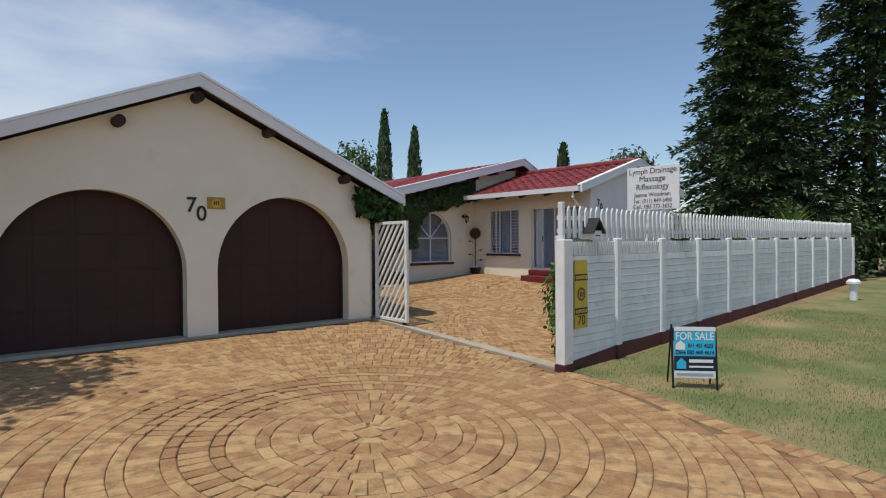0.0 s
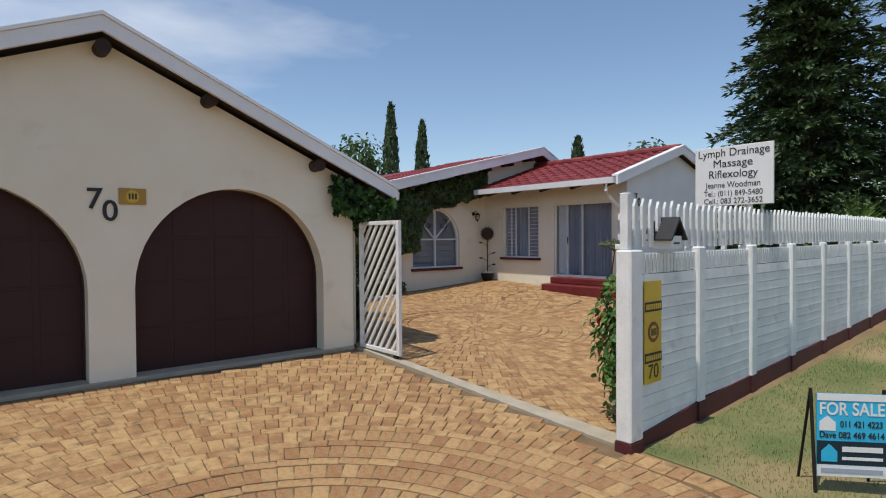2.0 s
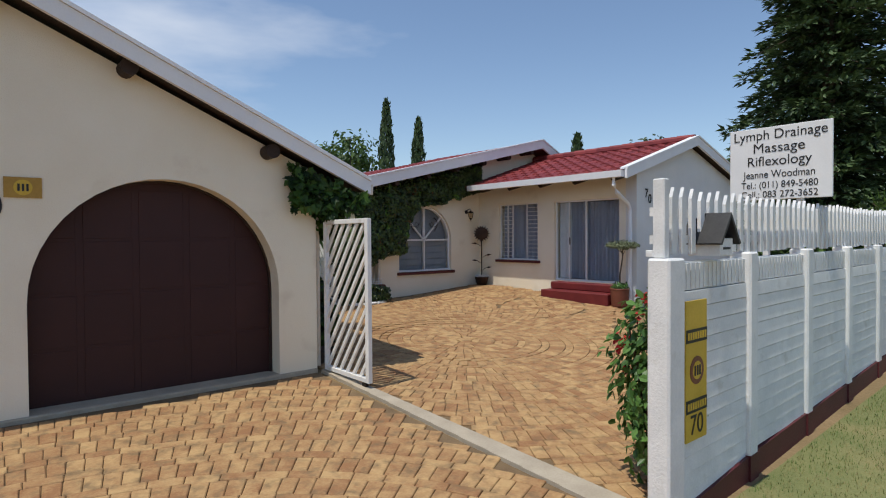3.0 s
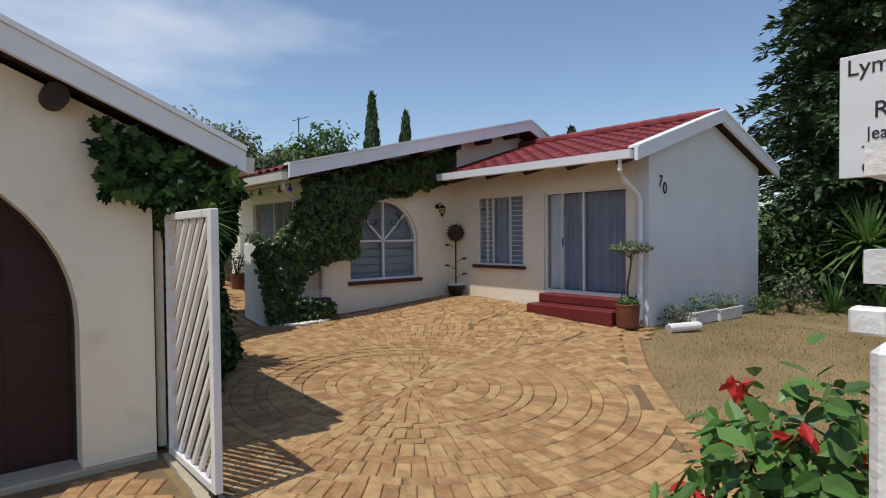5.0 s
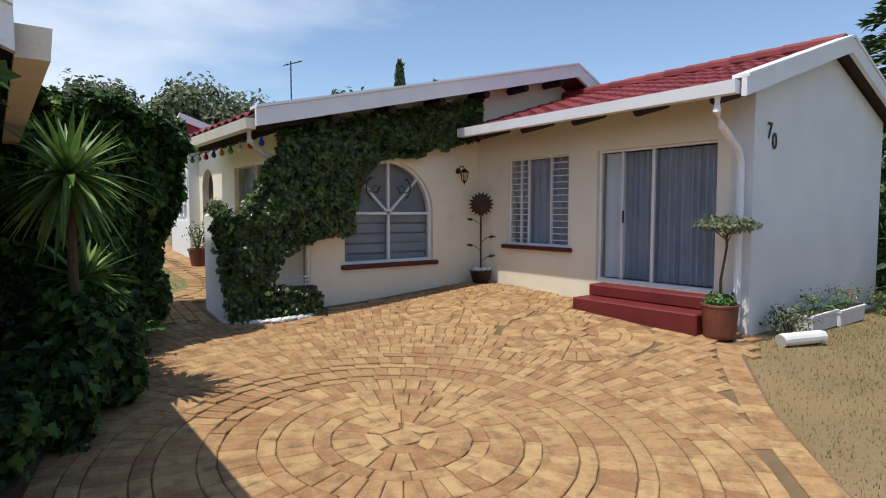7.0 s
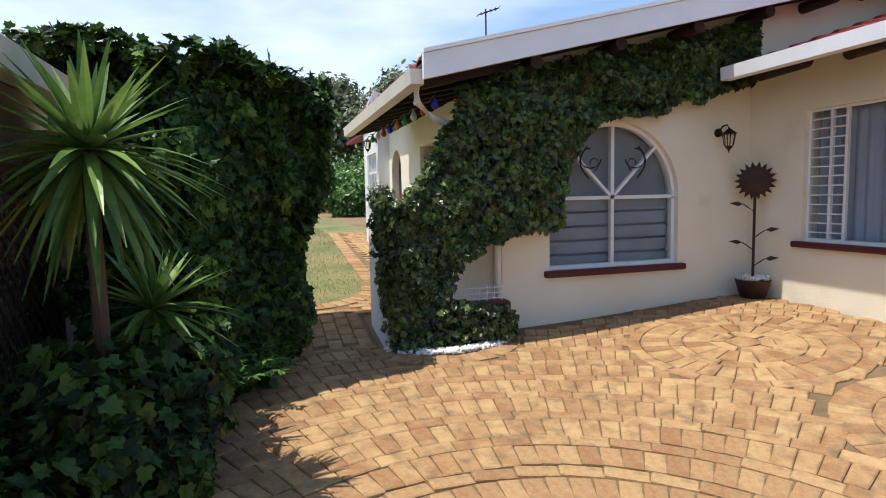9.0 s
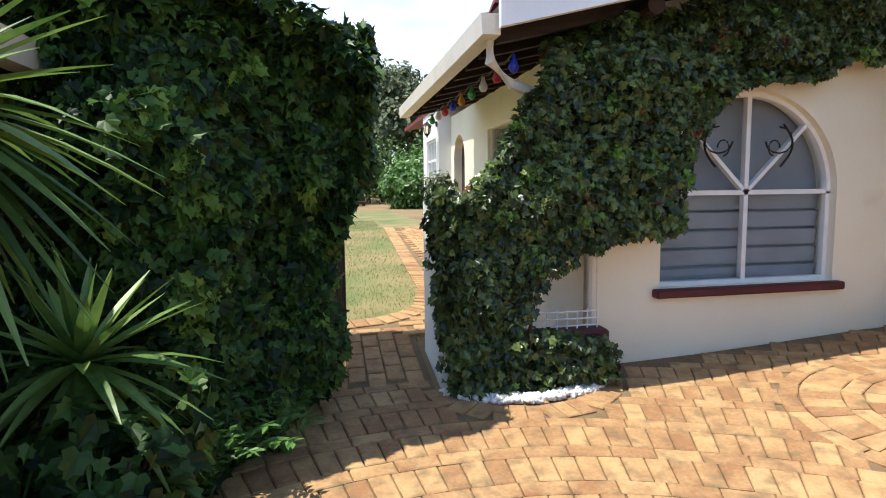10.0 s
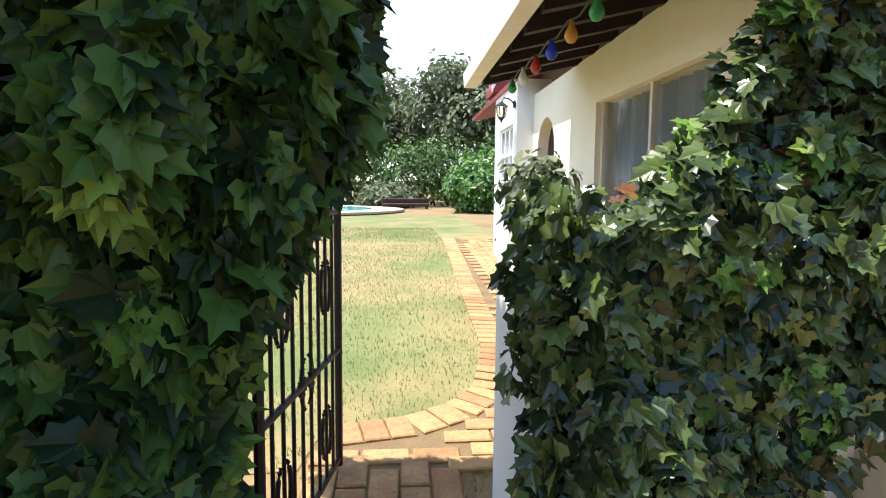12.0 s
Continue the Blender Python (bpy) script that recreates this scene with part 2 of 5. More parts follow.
def join(bm, b):
    if bm is None:
        return b
    me = bpy.data.meshes.new("tmp")
    b.to_mesh(me)
    b.free()
    bm.from_mesh(me)
    bpy.data.meshes.remove(me)
    return bm


def slab(outline, axis, a, b, bm=None):
    """A flat outline drawn out from a to b along axis: 'x' takes (y, z), 'y' takes (x, z), 'z' takes (x, y)."""
    put = {"x": lambda p, c: (c, p[0], p[1]), "y": lambda p, c: (p[0], c, p[1]), "z": lambda p, c: (p[0], p[1], c)}[axis]
    w = bmesh.new()
    lo, hi = [w.verts.new(put(p, a)) for p in outline], [w.verts.new(put(p, b)) for p in outline]
    w.faces.new(lo), w.faces.new(hi)
    w.normal_update()
    for i in range(len(outline)):
        j = (i + 1) % len(outline)
        w.faces.new((lo[i], lo[j], hi[j], hi[i]))
    bmesh.ops.triangulate(w, faces=[f for f in w.faces if len(f.verts) > 4], ngon_method="EAR_CLIP")
    bmesh.ops.recalc_face_normals(w, faces=w.faces)
    return join(bm, w)


def tube(points, r, n=8, r_end=None, bm=None):
    w = bmesh.new()
    pts = [Vector(p) for p in points]
    rings = []
    for i, p in enumerate(pts):
        d = (pts[min(i + 1, len(pts) - 1)] - pts[max(i - 1, 0)]).normalized()
        u = d.orthogonal().normalized() if abs(d.z) < 0.9 else Vector((1, 0, 0))
        u = (u - d * u.dot(d)).normalized()
        v = d.cross(u)
        rr = r if r_end is None else r + (r_end - r) * i / (len(pts) - 1)
        rings.append([w.verts.new(p + (u * math.cos(2 * math.pi * k / n) + v * math.sin(2 * math.pi * k / n)) * rr) for k in range(n)])
    for a, b in zip(rings, rings[1:]):
        for k in range(n):
            w.faces.new((a[k], a[(k + 1) % n], b[(k + 1) % n], b[k]))
    w.faces.new(rings[0]), w.faces.new(rings[-1])
    return join(bm, w)


def lathe(profile, n=20, bm=None):
    w = bmesh.new()
    rings = [[w.verts.new((r * math.cos(2 * math.pi * k / n), r * math.sin(2 * math.pi * k / n), z)) for k in range(n)] for r, z in profile]
    for a, b in zip(rings, rings[1:]):
        for k in range(n):
            w.faces.new((a[k], a[(k + 1) % n], b[(k + 1) % n], b[k]))
    w.faces.new(rings[0]), w.faces.new(rings[-1])
    return join(bm, w)


def arc(cx, cz, r, a0, a1, n):
    return [(cx + r * math.cos(radians(a0 + (a1 - a0) * i / n)), cz + r * math.sin(radians(a0 + (a1 - a0) * i / n))) for i in range(n + 1)]


def raw(name, verts, faces, mat, parent=None):
    me = bpy.data.meshes.new(name)
    me.from_pydata((np.asarray(verts) * S).tolist(), [], faces)
    me.materials.append(mat)
    ob = new(name, me)
    ob.parent = parent
    return ob


LOBED = ([(0, 0.04, 0), (-0.24, -0.08, 0.05), (-0.5, 0.16, 0.12), (-0.34, 0.36, 0.06), (-0.38, 0.64, 0.09), (-0.16, 0.66, 0.02), (0, 1, -0.1), (0.16, 0.66, 0.02), (0.38, 0.64, 0.09), (0.34, 0.36, 0.06), (0.5, 0.16, 0.12), (0.24, -0.08, 0.05)], [(0, 1, 2, 3), (0, 3, 4, 5), (0, 5, 6), (0, 6, 7), (0, 7, 8, 9), (0, 9, 10, 11)])
OVAL = ([(0, 0, 0), (-0.27, 0.35, 0.07), (-0.2, 0.75, 0.05), (0, 1, -0.03), (0.2, 0.75, 0.05), (0.27, 0.35, 0.07)], [(0, 1, 2, 3), (0, 3, 4, 5)])
SPRAY = ([(0, 0, 0), (-0.2, 0.45, 0.03), (0, 1, -0.08), (0.2, 0.45, 0.03)], [(0, 1, 2, 3)])
rng = np.random.default_rng(7)


def leaves(name, pts, nrm, size, mat, parent=None, form=OVAL, droop=0.6, jitter=0.6, along=None):
    """Many small leaves at pts; nrm: the way they face; along: the way they point (else they hang)."""
    pts, nrm = np.asarray(pts, float), np.asarray(nrm, float)
    k = len(pts)
    nn = nrm + rng.normal(0, jitter, (k, 3))
    nn /= np.linalg.norm(nn, axis=1)[:, None] + 1e-9
    d = (np.array((0, 0, -droop)) + rng.normal(0, 0.5, (k, 3))) if along is None else np.asarray(along) + rng.normal(0, 0.15, (k, 3))
    d -= nn * (d * nn).sum(1)[:, None]
    d /= np.linalg.norm(d, axis=1)[:, None] + 1e-9
    u = np.cross(d, nn)
    sz = size * rng.uniform(0.6, 1.25, k)
    tv, tf = np.array(form[0], float), form[1]
    v = pts[:, None] + sz[:, None, None] * (u[:, None] * tv[None, :, :1] + d[:, None] * tv[None, :, 1:2] + nn[:, None] * tv[None, :, 2:])
    n = len(tv)
    faces = [tuple(i * n + j for j in f) for i in range(k) for f in tf]
    return raw(name, v.reshape(-1, 3), faces, mat, parent)


def text(name, words, size, mat, parent, m, width=None, bold=0.0):
    cu = bpy.data.curves.new(name, "FONT")
    cu.body, cu.size, cu.align_x, cu.align_y, cu.extrude, cu.offset = words, size * S, "CENTER", "CENTER", 0.001, bold
    tmp = bpy.data.objects.new(name, cu)
    scene.collection.objects.link(tmp)
    bpy.context.view_layer.update()
    me = bpy.data.meshes.new_from_object(tmp.evaluated_get(bpy.context.evaluated_depsgraph_get()))
    bpy.data.objects.remove(tmp)
    if width:
        w = max(v.co.x for v in me.vertices) - min(v.co.x for v in me.vertices)
        for v in me.vertices:
            v.co.x *= width * S / w
    me.materials.clear()
    me.materials.append(mat)
    ob = new(name, me)
    ob.parent, ob.matrix_basis = parent, m
    return ob

# ---- ground ----
xs = sorted(set([-400, -150, -60, -30, -15, -8] + [x * 0.5 for x in range(-8, 50)] + [26, 30, 40, 60, 150, 400]))
ys = sorted(set([-400, -150, -60, -30, -15, -8] + [y * 0.5 for y in range(-8, 50)] + [26, 30, 40, 55, 70, 150, 400]))
raw("ground", [(x, y, g(x, y) - 0.004) for y in ys for x in xs], [(j * len(xs) + i, j * len(xs) + i + 1, (j + 1) * len(xs) + i + 1, (j + 1) * len(xs) + i) for j in range(len(ys) - 1) for i in range(len(xs) - 1)], LAWN)
tagged(bpy.data.objects["ground"], "patchy half-dry lawn and bare soil", "ground", kind="structure")

DRIVE = [(-3.2, -3.0), (3.9, -3.0), (4.45, 0.6), (4.69, 1.38), (4.98, 2.5), (5.3, 3.4), (5.45, 4.0), (5.40, 4.62), (5.46, 8.86), (-3.2, 8.86)]
COURT = [(5.62, 4.7), (6.6, 4.85), (7.6, 5.5), (8.38, 6.09), (9.45, 7.06), (10.5, 7.95), (11.3, 8.5), (12.1, 8.8), (12.1, 13.1), (9.2, 13.1), (8.9, 12.66), (8.3, 12.66), (7.99, 12.9), (7.99, 13.9), (7.3, 13.9), (7.2, 12.9), (6.9, 12.35), (6.6, 11.7), (6.15, 10.3), (5.62, 9.2)]
PATHWAY = [(7.3, 13.9), (9.15, 13.9), (9.15, 21.3), (8.46, 21.3), (8.36, 18.0), (8.28, 15.4), (8.16, 14.7), (7.9, 14.4), (7.3, 14.15)]


def inside(p, poly):
    hit = False
    for (x0, y0), (x1, y1) in zip(poly, poly[1:] + poly[:1]):
        if (y0 > p[1]) != (y1 > p[1]) and p[0] < (x1 - x0) * (p[1] - y0) / (y1 - y0) + x0:
            hit = not hit
    return hit


def sheet(name, poly, mat, lift, label, category):
    bm = bmesh.new()
    f = bm.faces.new([bm.verts.new((x, y, 0)) for x, y in poly])
    bmesh.ops.triangulate(bm, faces=[f])
    for c in np.arange(-3, 22, 0.5):
        bmesh.ops.bisect_plane(bm, geom=bm.verts[:] + bm.edges[:] + bm.faces[:], plane_co=(0, c, 0), plane_no=(0, 1, 0))
        bmesh.ops.bisect_plane(bm, geom=bm.verts[:] + bm.edges[:] + bm.faces[:], plane_co=(c, 0, 0), plane_no=(1, 0, 0))
    for v in bm.verts:
        v.co.z = g(v.co.x, v.co.y) + lift
    return tagged(part(name, bm, mat), label, category, kind="structure")


drive = sheet("driveway", DRIVE, SAND, 0.006, "brown jointing sand under the driveway pavers", "driveway")
court = sheet("courtyard_paving", COURT, SAND, 0.006, "brown jointing sand under the courtyard pavers", "paving")
pathway = sheet("garden_path", PATHWAY, SAND, 0.006, "paved path along the house wall", "path")

VERGE = [(5.5, 4.62), (21.9, 4.62), (21.9, -2.9), (3.95, -2.9), (4.5, 0.6), (4.75, 1.38), (5.03, 2.5), (5.36, 3.4), (5.5, 4.0)]
BACK = [(3.0, 13.6), (7.25, 13.95), (7.3, 14.2), (7.9, 14.42), (8.14, 14.72), (8.27, 15.4), (8.35, 18.0), (8.45, 21.4), (9.5, 21.4), (9.5, 30.0), (-1.0, 30.0), (-1.0, 13.6)]
sheet("verge_lawn", VERGE, GREEN_LAWN, 0.002, "short green lawn with straw patches on the verge", "lawn")
sheet("back_lawn", BACK, GREEN_LAWN, 0.002, "short green and straw-coloured back lawn", "lawn")

# gate rail strip between driveway and courtyard
bm = bmesh.new()
for i in range(12):
    y0, y1 = 4.72 + i * 0.345, 4.72 + (i + 1) * 0.345
    b = box(5.40 + 0.01 * i, 5.62, y0, y1, -0.1, 0.0)
    for v in b.verts:
        v.co.z += g(5.5, v.co.y) + (0.032 if v.co.z > -0.05 else 0)
    join(bm, b)
tagged(part("gate_track", bm, CONCRETE), "pale concrete strip under the driveway gate", "gate track", kind="structure")

# ---- garage ----
GY = 8.89


def gable_z(x, apex, top, slope):
    return top - abs(x - apex) * slope


garage = thing("garage", 2.5, GY, 0, "cream double garage with arched doorways and white gable", "garage")
gb = Matrix.Translation((-2.5 * S, -GY * S, 0))


def under(ob, m):
    if ob.parent.parent is None:
        ob.matrix_parent_inverse = m
    return ob


GA, GT, GS = 2.505, 3.705, 0.433   # apex of the garage roof
out = [(-0.30, -0.15), (0.18, -0.15), (0.18, 0.98)]
out += arc(1.28, 0.98, 1.10, 180, 0, 22)[1:-1] + [(2.38, 0.98), (2.38, -0.15), (2.81, -0.15), (2.81, 0.98)]
out += arc(3.92, 0.98, 1.11, 180, 0, 22)[1:-1] + [(5.03, 0.98), (5.03, -0.15), (5.48, -0.15), (5.48, gable_z(5.48, GA, GT, GS) - 0.16), (GA, GT - 0.17), (-0.30, gable_z(-0.30, GA, GT, GS) - 0.16)]
front = under(part("front_wall", slab(out, "y", GY, GY + 0.23), PLASTER, garage), gb)
under(part("side_wall", box(5.26, 5.477, GY + 0.232, 13.2, -0.1, 2.42), PLASTER, garage), gb)
under(part("side_wall", box(-0.297, -0.08, GY + 0.232, 13.2, -0.1, 2.42), PLASTER, garage), gb)
under(part("back_wall", box(-0.297, 5.477, 13.203, 13.4, -0.1, 2.3), PLASTER, garage), gb)
for cx, x0, x1 in ((1.28, 0.18, 2.38), (3.92, 2.81, 5.03)):
    door = under(part("garage_door", slab([(x0 - 0.1, -0.1), (x1 + 0.1, -0.1), (x1 + 0.1, 2.2), (x0 - 0.1, 2.2)], "y", GY + 0.236, GY + 0.27), DOOR_BROWN, garage, "dark brown panelled garage door"), gb)
    for r in range(4):
        for c in range(5):
            w = (x1 - x0 + 0.1) / 5
            under(part("panel", box(x0 - 0.05 + c * w + 0.03, x0 - 0.05 + (c + 1) * w - 0.03, GY + 0.2325, GY + 0.2365, 0.06 + r * 0.49, 0.52 + r * 0.49, 0.003), DOOR_BROWN, door), gb)
    trim = bmesh.new()
    ring = [(x0, 0.0)] + arc(cx, 0.98, (x1 - x0) / 2, 180, 0, 24) + [(x1, 0.0)]
    inner = [(x0 + 0.02, 0.0)] + arc(cx, 0.98, (x1 - x0) / 2 - 0.02, 180, 0, 24) + [(x1 - 0.02, 0.0)]
    slab(ring + inner[::-1], "y", GY + 0.19, GY + 0.234, trim)
    under(part("arch_trim", trim, DARK_WOOD, garage, "thin dark timber trim round the arch"), gb)
under(part("threshold", box(-0.3, 5.48, GY - 0.03, GY + 0.3, -0.2, 0.045, 0.012), CONCRETE, garage, "grey concrete threshold"), gb)


def slope_roof(name, x_lo, x_hi, y0, y1, z_lo, z_hi, mat, parent, m, thick=0.06):
    b = slab([(x_lo, z_lo), (x_hi, z_hi), (x_hi, z_hi - thick), (x_lo, z_lo - thick)], "y", y0, y1)
    return under(part(name, b, mat, parent), m)


def wavy_tiles(x_lo, x_hi, y0, y1, z_lo, z_hi, rows, pitch=0.3):
    """Overlapping rows of rolled tiles, as verts and faces."""
    vs, fs = [], []
    cols = int(abs(y1 - y0) / pitch)
    for r in range(rows):
        for c in range(cols):
            base = len(vs)
            for i in range(7):
                yy = y0 + (c + i / 6) * pitch
                wave = 0.022 * math.sin(2 * math.pi * i / 6)
                for k, lift in ((0, 0.045), (1.08, 0.012)):
                    f = (r + k) / rows
                    vs.append((x_lo + (x_hi - x_lo) * f, yy, z_lo + (z_hi - z_lo) * f + wave + lift))
                vs.append((x_lo + (x_hi - x_lo) * r / rows, yy, z_lo + (z_hi - z_lo) * r / rows + wave + 0.02))
            for i in range(6):
                a, b = base + 3 * i, base + 3 * (i + 1)
                fs += [(a, b, b + 1, a + 1), (a + 2, b + 2, b, a)]
    return vs, fs


for side, x_end in (("east", 6.05), ("west", -1.04)):
    z_end = gable_z(x_end, GA, GT, GS) - 0.05
    roof = slope_roof("roof", x_end, GA, 8.68, 13.45, z_end, GT - 0.05, DARK_WOOD, garage, gb)
    v, f = wavy_tiles(x_end, GA, 8.69, 13.4, z_end, GT - 0.05, 11)
    under(raw("roof_tiles", v, f, ROOF_RED_FAR, roof), gb)["kind"] = "stuff"
    zt = gable_z(x_end, GA, GT, GS)
    under(part("barge_board", slab([(x_end, zt - 0.15), (x_end, zt), (GA, GT), (GA, GT - 0.15)], "y", 8.62, 8.67), BARGE_WHITE, garage, "glossy white barge board"), gb)
    under(part("barge_cap", slab([(x_end, zt + 0.003), (x_end, zt + 0.04), (GA, GT + 0.04), (GA, GT + 0.003)], "y", 8.60, 8.80), BARGE_WHITE, garage, "white metal capping"), gb)
gx = 6.05
under(part("gutter", slab([(gx, 2.03), (gx + 0.11, 2.03), (gx + 0.12, 2.15), (gx, 2.15)], "y", 8.75, 13.4), GUTTER, garage, "cream painted gutter"), gb)
for bx, bz in ((1.525, 2.97), (2.525, 3.43), (3.575, 3.06), (4.91, 2.43), (0.16, 2.42)):
    under(part("roof_pole", tube([(bx, 8.71, bz), (bx, 9.0, bz)], 0.075, 14), DARK_WOOD, garage, "dark round timber purlin end"), gb)
under(part("downpipe", tube([(5.54, 8.98, 2.0), (5.54, 8.98, 0.05)], 0.03, 10), GUTTER, garage), gb)

# ---- main house ----
house = thing("house", 12.13, 13.12, 0, "cream single-storey house with red tiled roofs and white barge boards", "house")
hb = Matrix.Translation((-12.13 * S, -13.12 * S, 0))
AY, DX, WY = 13.12, 12.13, 8.87
MA, MT, MS = 13.9, 3.98, 0.24   # main gable apex
WA, WT, WS = 14.14, 3.56, 0.315  # wing gable apex
CX, CZ, CR = 10.47, 1.466, 0.75  # arched window
mz = lambda x: MT - abs(x - MA) * (MS if x < MA else 0.45) - 0.16
bm = slab([(9.22, -0.1), (CX - CR, -0.1), (CX - CR, mz(CX - CR)), (9.22, mz(9.22))], "y", AY, AY + 0.24)
slab([(CX - CR, -0.1), (CX + CR, -0.1), (CX + CR, 0.765), (CX - CR, 0.765)], "y", AY, AY + 0.24, bm)
slab([(CX - CR, CZ)] + arc(CX, CZ, CR, 180, 0, 24)[1:-1] + [(CX + CR, CZ), (CX + CR, mz(CX + CR)), (CX - CR, mz(CX - CR))], "y", AY, AY + 0.24, bm)
slab([(CX + CR, -0.1), (DX + 0.2, -0.1), (DX + 0.2, mz(DX + 0.2)), (CX + CR, mz(CX + CR))], "y", AY, AY + 0.24, bm)
slab([(DX + 0.2, 2.5), (15.4, 2.5), (15.4, mz(15.4)), (MA, mz(MA)), (DX + 0.2, mz(DX + 0.2))], "y", AY, AY + 0.24, bm)
under(part("arch_window_wall", bm, PLASTER, house), hb)
for y0, y1, z0, z1 in ((12.447, AY - 0.001, -0.1, 2.78), (11.275, 12.447, -0.1, 1.0), (11.275, 12.447, 2.27, 2.78), (10.81, 11.275, -0.1, 2.78), (9.24, 10.81, -0.1, 0.60), (9.24, 10.81, 2.265, 2.78), (WY + 0.231, 9.24, -0.1, 2.78)):
    under(part("sliding_door_wall", box(DX, DX + 0.23, y0, y1, z0, z1), PLASTER, house), hb)
wz = lambda x: WT - abs(x - WA) * WS - 0.15
under(part("wing_gable_wall", slab([(DX, -0.1), (16.16, -0.1), (16.16, wz(16.16)), (WA, wz(WA)), (DX, wz(DX))], "y", WY, WY + 0.23), WHITEWASH, house, "white painted gable end wall"), hb)
under(part("wing_back_wall", box(15.93, 16.157, WY + 0.231, 22, -0.1, 2.6), WHITEWASH, house), hb)
# west side wall with window and arched doorway
SX = 9.22
for y0, y1, z0, z1 in ((AY + 0.241, 14.3, -0.1, 2.62), (14.3, 16.05, -0.1, 1.15), (14.3, 16.05, 2.22, 2.62), (16.05, 17.15, -0.1, 2.62)):
    under(part("garden_side_wall", box(SX, SX + 0.23, y0, y1, z0, z1), PLASTER, house), hb)
bm = slab([(17.15, -0.1), (17.15, 2.62), (18.15, 2.62), (18.15, -0.1), (17.95, -0.1), (17.95, 1.95)] + arc(17.6, 1.95, 0.35, 0, 180, 12)[1:-1] + [(17.25, 1.95), (17.25, -0.1)], "x", SX, SX + 0.23)
under(part("doorway_wall", bm, PLASTER, house), hb)
under(part("arched_entrance_door", box(SX + 0.12, SX + 0.17, 17.2, 18.0, 0.3, 2.32), DARK_WOOD, house, "dark timber arched entrance door"), hb)
for y0, y1, z0, z1 in ((18.15, 18.35, -0.1, 2.8), (18.35, 19.25, -0.1, 1.3), (18.35, 19.25, 2.32, 2.8), (19.25, 19.6, -0.1, 2.8)):
    under(part("bay_wall", box(9.02, SX + 0.2, y0, y1, z0, z1), WHITEWASH, house, "white projecting bay wall"), hb)
under(part("far_side_wall", box(9.6, 9.8, 19.602, 22.0, 0.2, 2.9), WHITEWASH, house), hb)
# inner walls that close the rooms
bm = box(9.47, 15.9, 15.9, 16.0, 0, 2.6)
box(13.7, 13.8, 9.12, 13.0, 0, 2.6, 0, bm)
box(12.4, 16.0, 9.12, 16.0, 0.28, 0.38, 0, bm)
box(9.47, 13.0, 13.4, 15.9, 0.3, 0.38, 0, bm)
box(9.47, 16.0, 13.4, 15.9, 2.45, 2.55, 0, bm)
box(12.4, 16.0, 9.12, 13.35, 2.45, 2.55, 0, bm)
under(part("inner_walls", bm, INSIDE, house), hb)

# main roof
roof = slope_roof("roof", 8.36, MA, 12.70, 16.7, 2.60, MT - 0.05, DARK_WOOD, house, hb)
v, f = wavy_tiles(8.36, MA, 12.72, 16.7, 2.60, MT - 0.05, 17)
under(raw("roof_tiles", v, f, ROOF_RED_FAR, roof), hb)["kind"] = "stuff"
slope_roof("roof", 9.0, MA, 16.7, 22.0, 2.83, MT - 0.06, ROOF_RED_FAR, house, hb)
slope_roof("roof", 16.6, MA, 12.70, 22.0, MT - 0.05 - 2.7 * 0.45, MT - 0.05, ROOF_RED_FAR, house, hb)
for xa, za, xb, zb in ((8.34, MT - (MA - 8.34) * MS, MA, MT), (15.2, MT - 1.3 * 0.45, MA, MT)):
    under(part("barge_board", slab([(xa, za - 0.2), (xa, za), (xb, zb), (xb, zb - 0.2)], "y", 12.58, 12.63), BARGE_WHITE, house, "glossy white barge board"), hb)
    under(part("barge_cap", slab([(xa, za + 0.003), (xa, za + 0.035), (xb, zb + 0.035), (xb, zb + 0.003)], "y", 12.56, 12.78), BARGE_WHITE, house, "white metal capping"), hb)
for i in range(6):
    px = 9.4 + i * 0.85
    under(part("roof_pole", tube([(px, 12.72, mz(px) - 0.08), (px, AY + 0.05, mz(px) - 0.08)], 0.06, 12), DARK_WOOD, house, "dark round timber purlin end"), hb)
under(part("gutter", slab([(8.25, 2.42), (8.36, 2.42), (8.36, 2.54), (8.24, 2.54)], "y", 12.66, 16.7), GUTTER, house, "cream painted gutter"), hb)
for i in range(10):
    under(part("rafter", slab([(8.40, 2.42), (8.40, 2.54), (9.25, 2.74), (9.25, 2.62)], "y", 12.85 + i * 0.41, 12.92 + i * 0.41), DARK_WOOD, house), hb)
under(part("downpipe", tube([(8.33, 12.8, 2.44), (8.34, 12.82, 2.3), (8.5, 12.9, 2.18), (9.1, 13.06, 2.02), (9.15, 13.06, 1.9), (9.15, 13.06, 0.25)], 0.035, 10), GUTTER, house, "cream swan-neck downpipe"), hb)
under(part("roof", slab([(9.0, 3.0), (9.25, 3.55), (11.0, 3.0), (11.0, 2.9), (9.0, 2.9)], "y", 19.7, 20.4), ROOF_RED_FAR, house), hb)
under(part("barge_board", slab([(8.97, 2.9), (8.97, 3.04), (9.25, 3.64), (9.25, 3.48)], "y", 19.62, 19.68), BARGE_WHITE, house), hb)
under(part("barge_board", slab([(11.1, 2.88), (11.1, 3.03), (9.25, 3.64), (9.25, 3.48)], "y", 19.62, 19.68), BARGE_WHITE, house), hb)

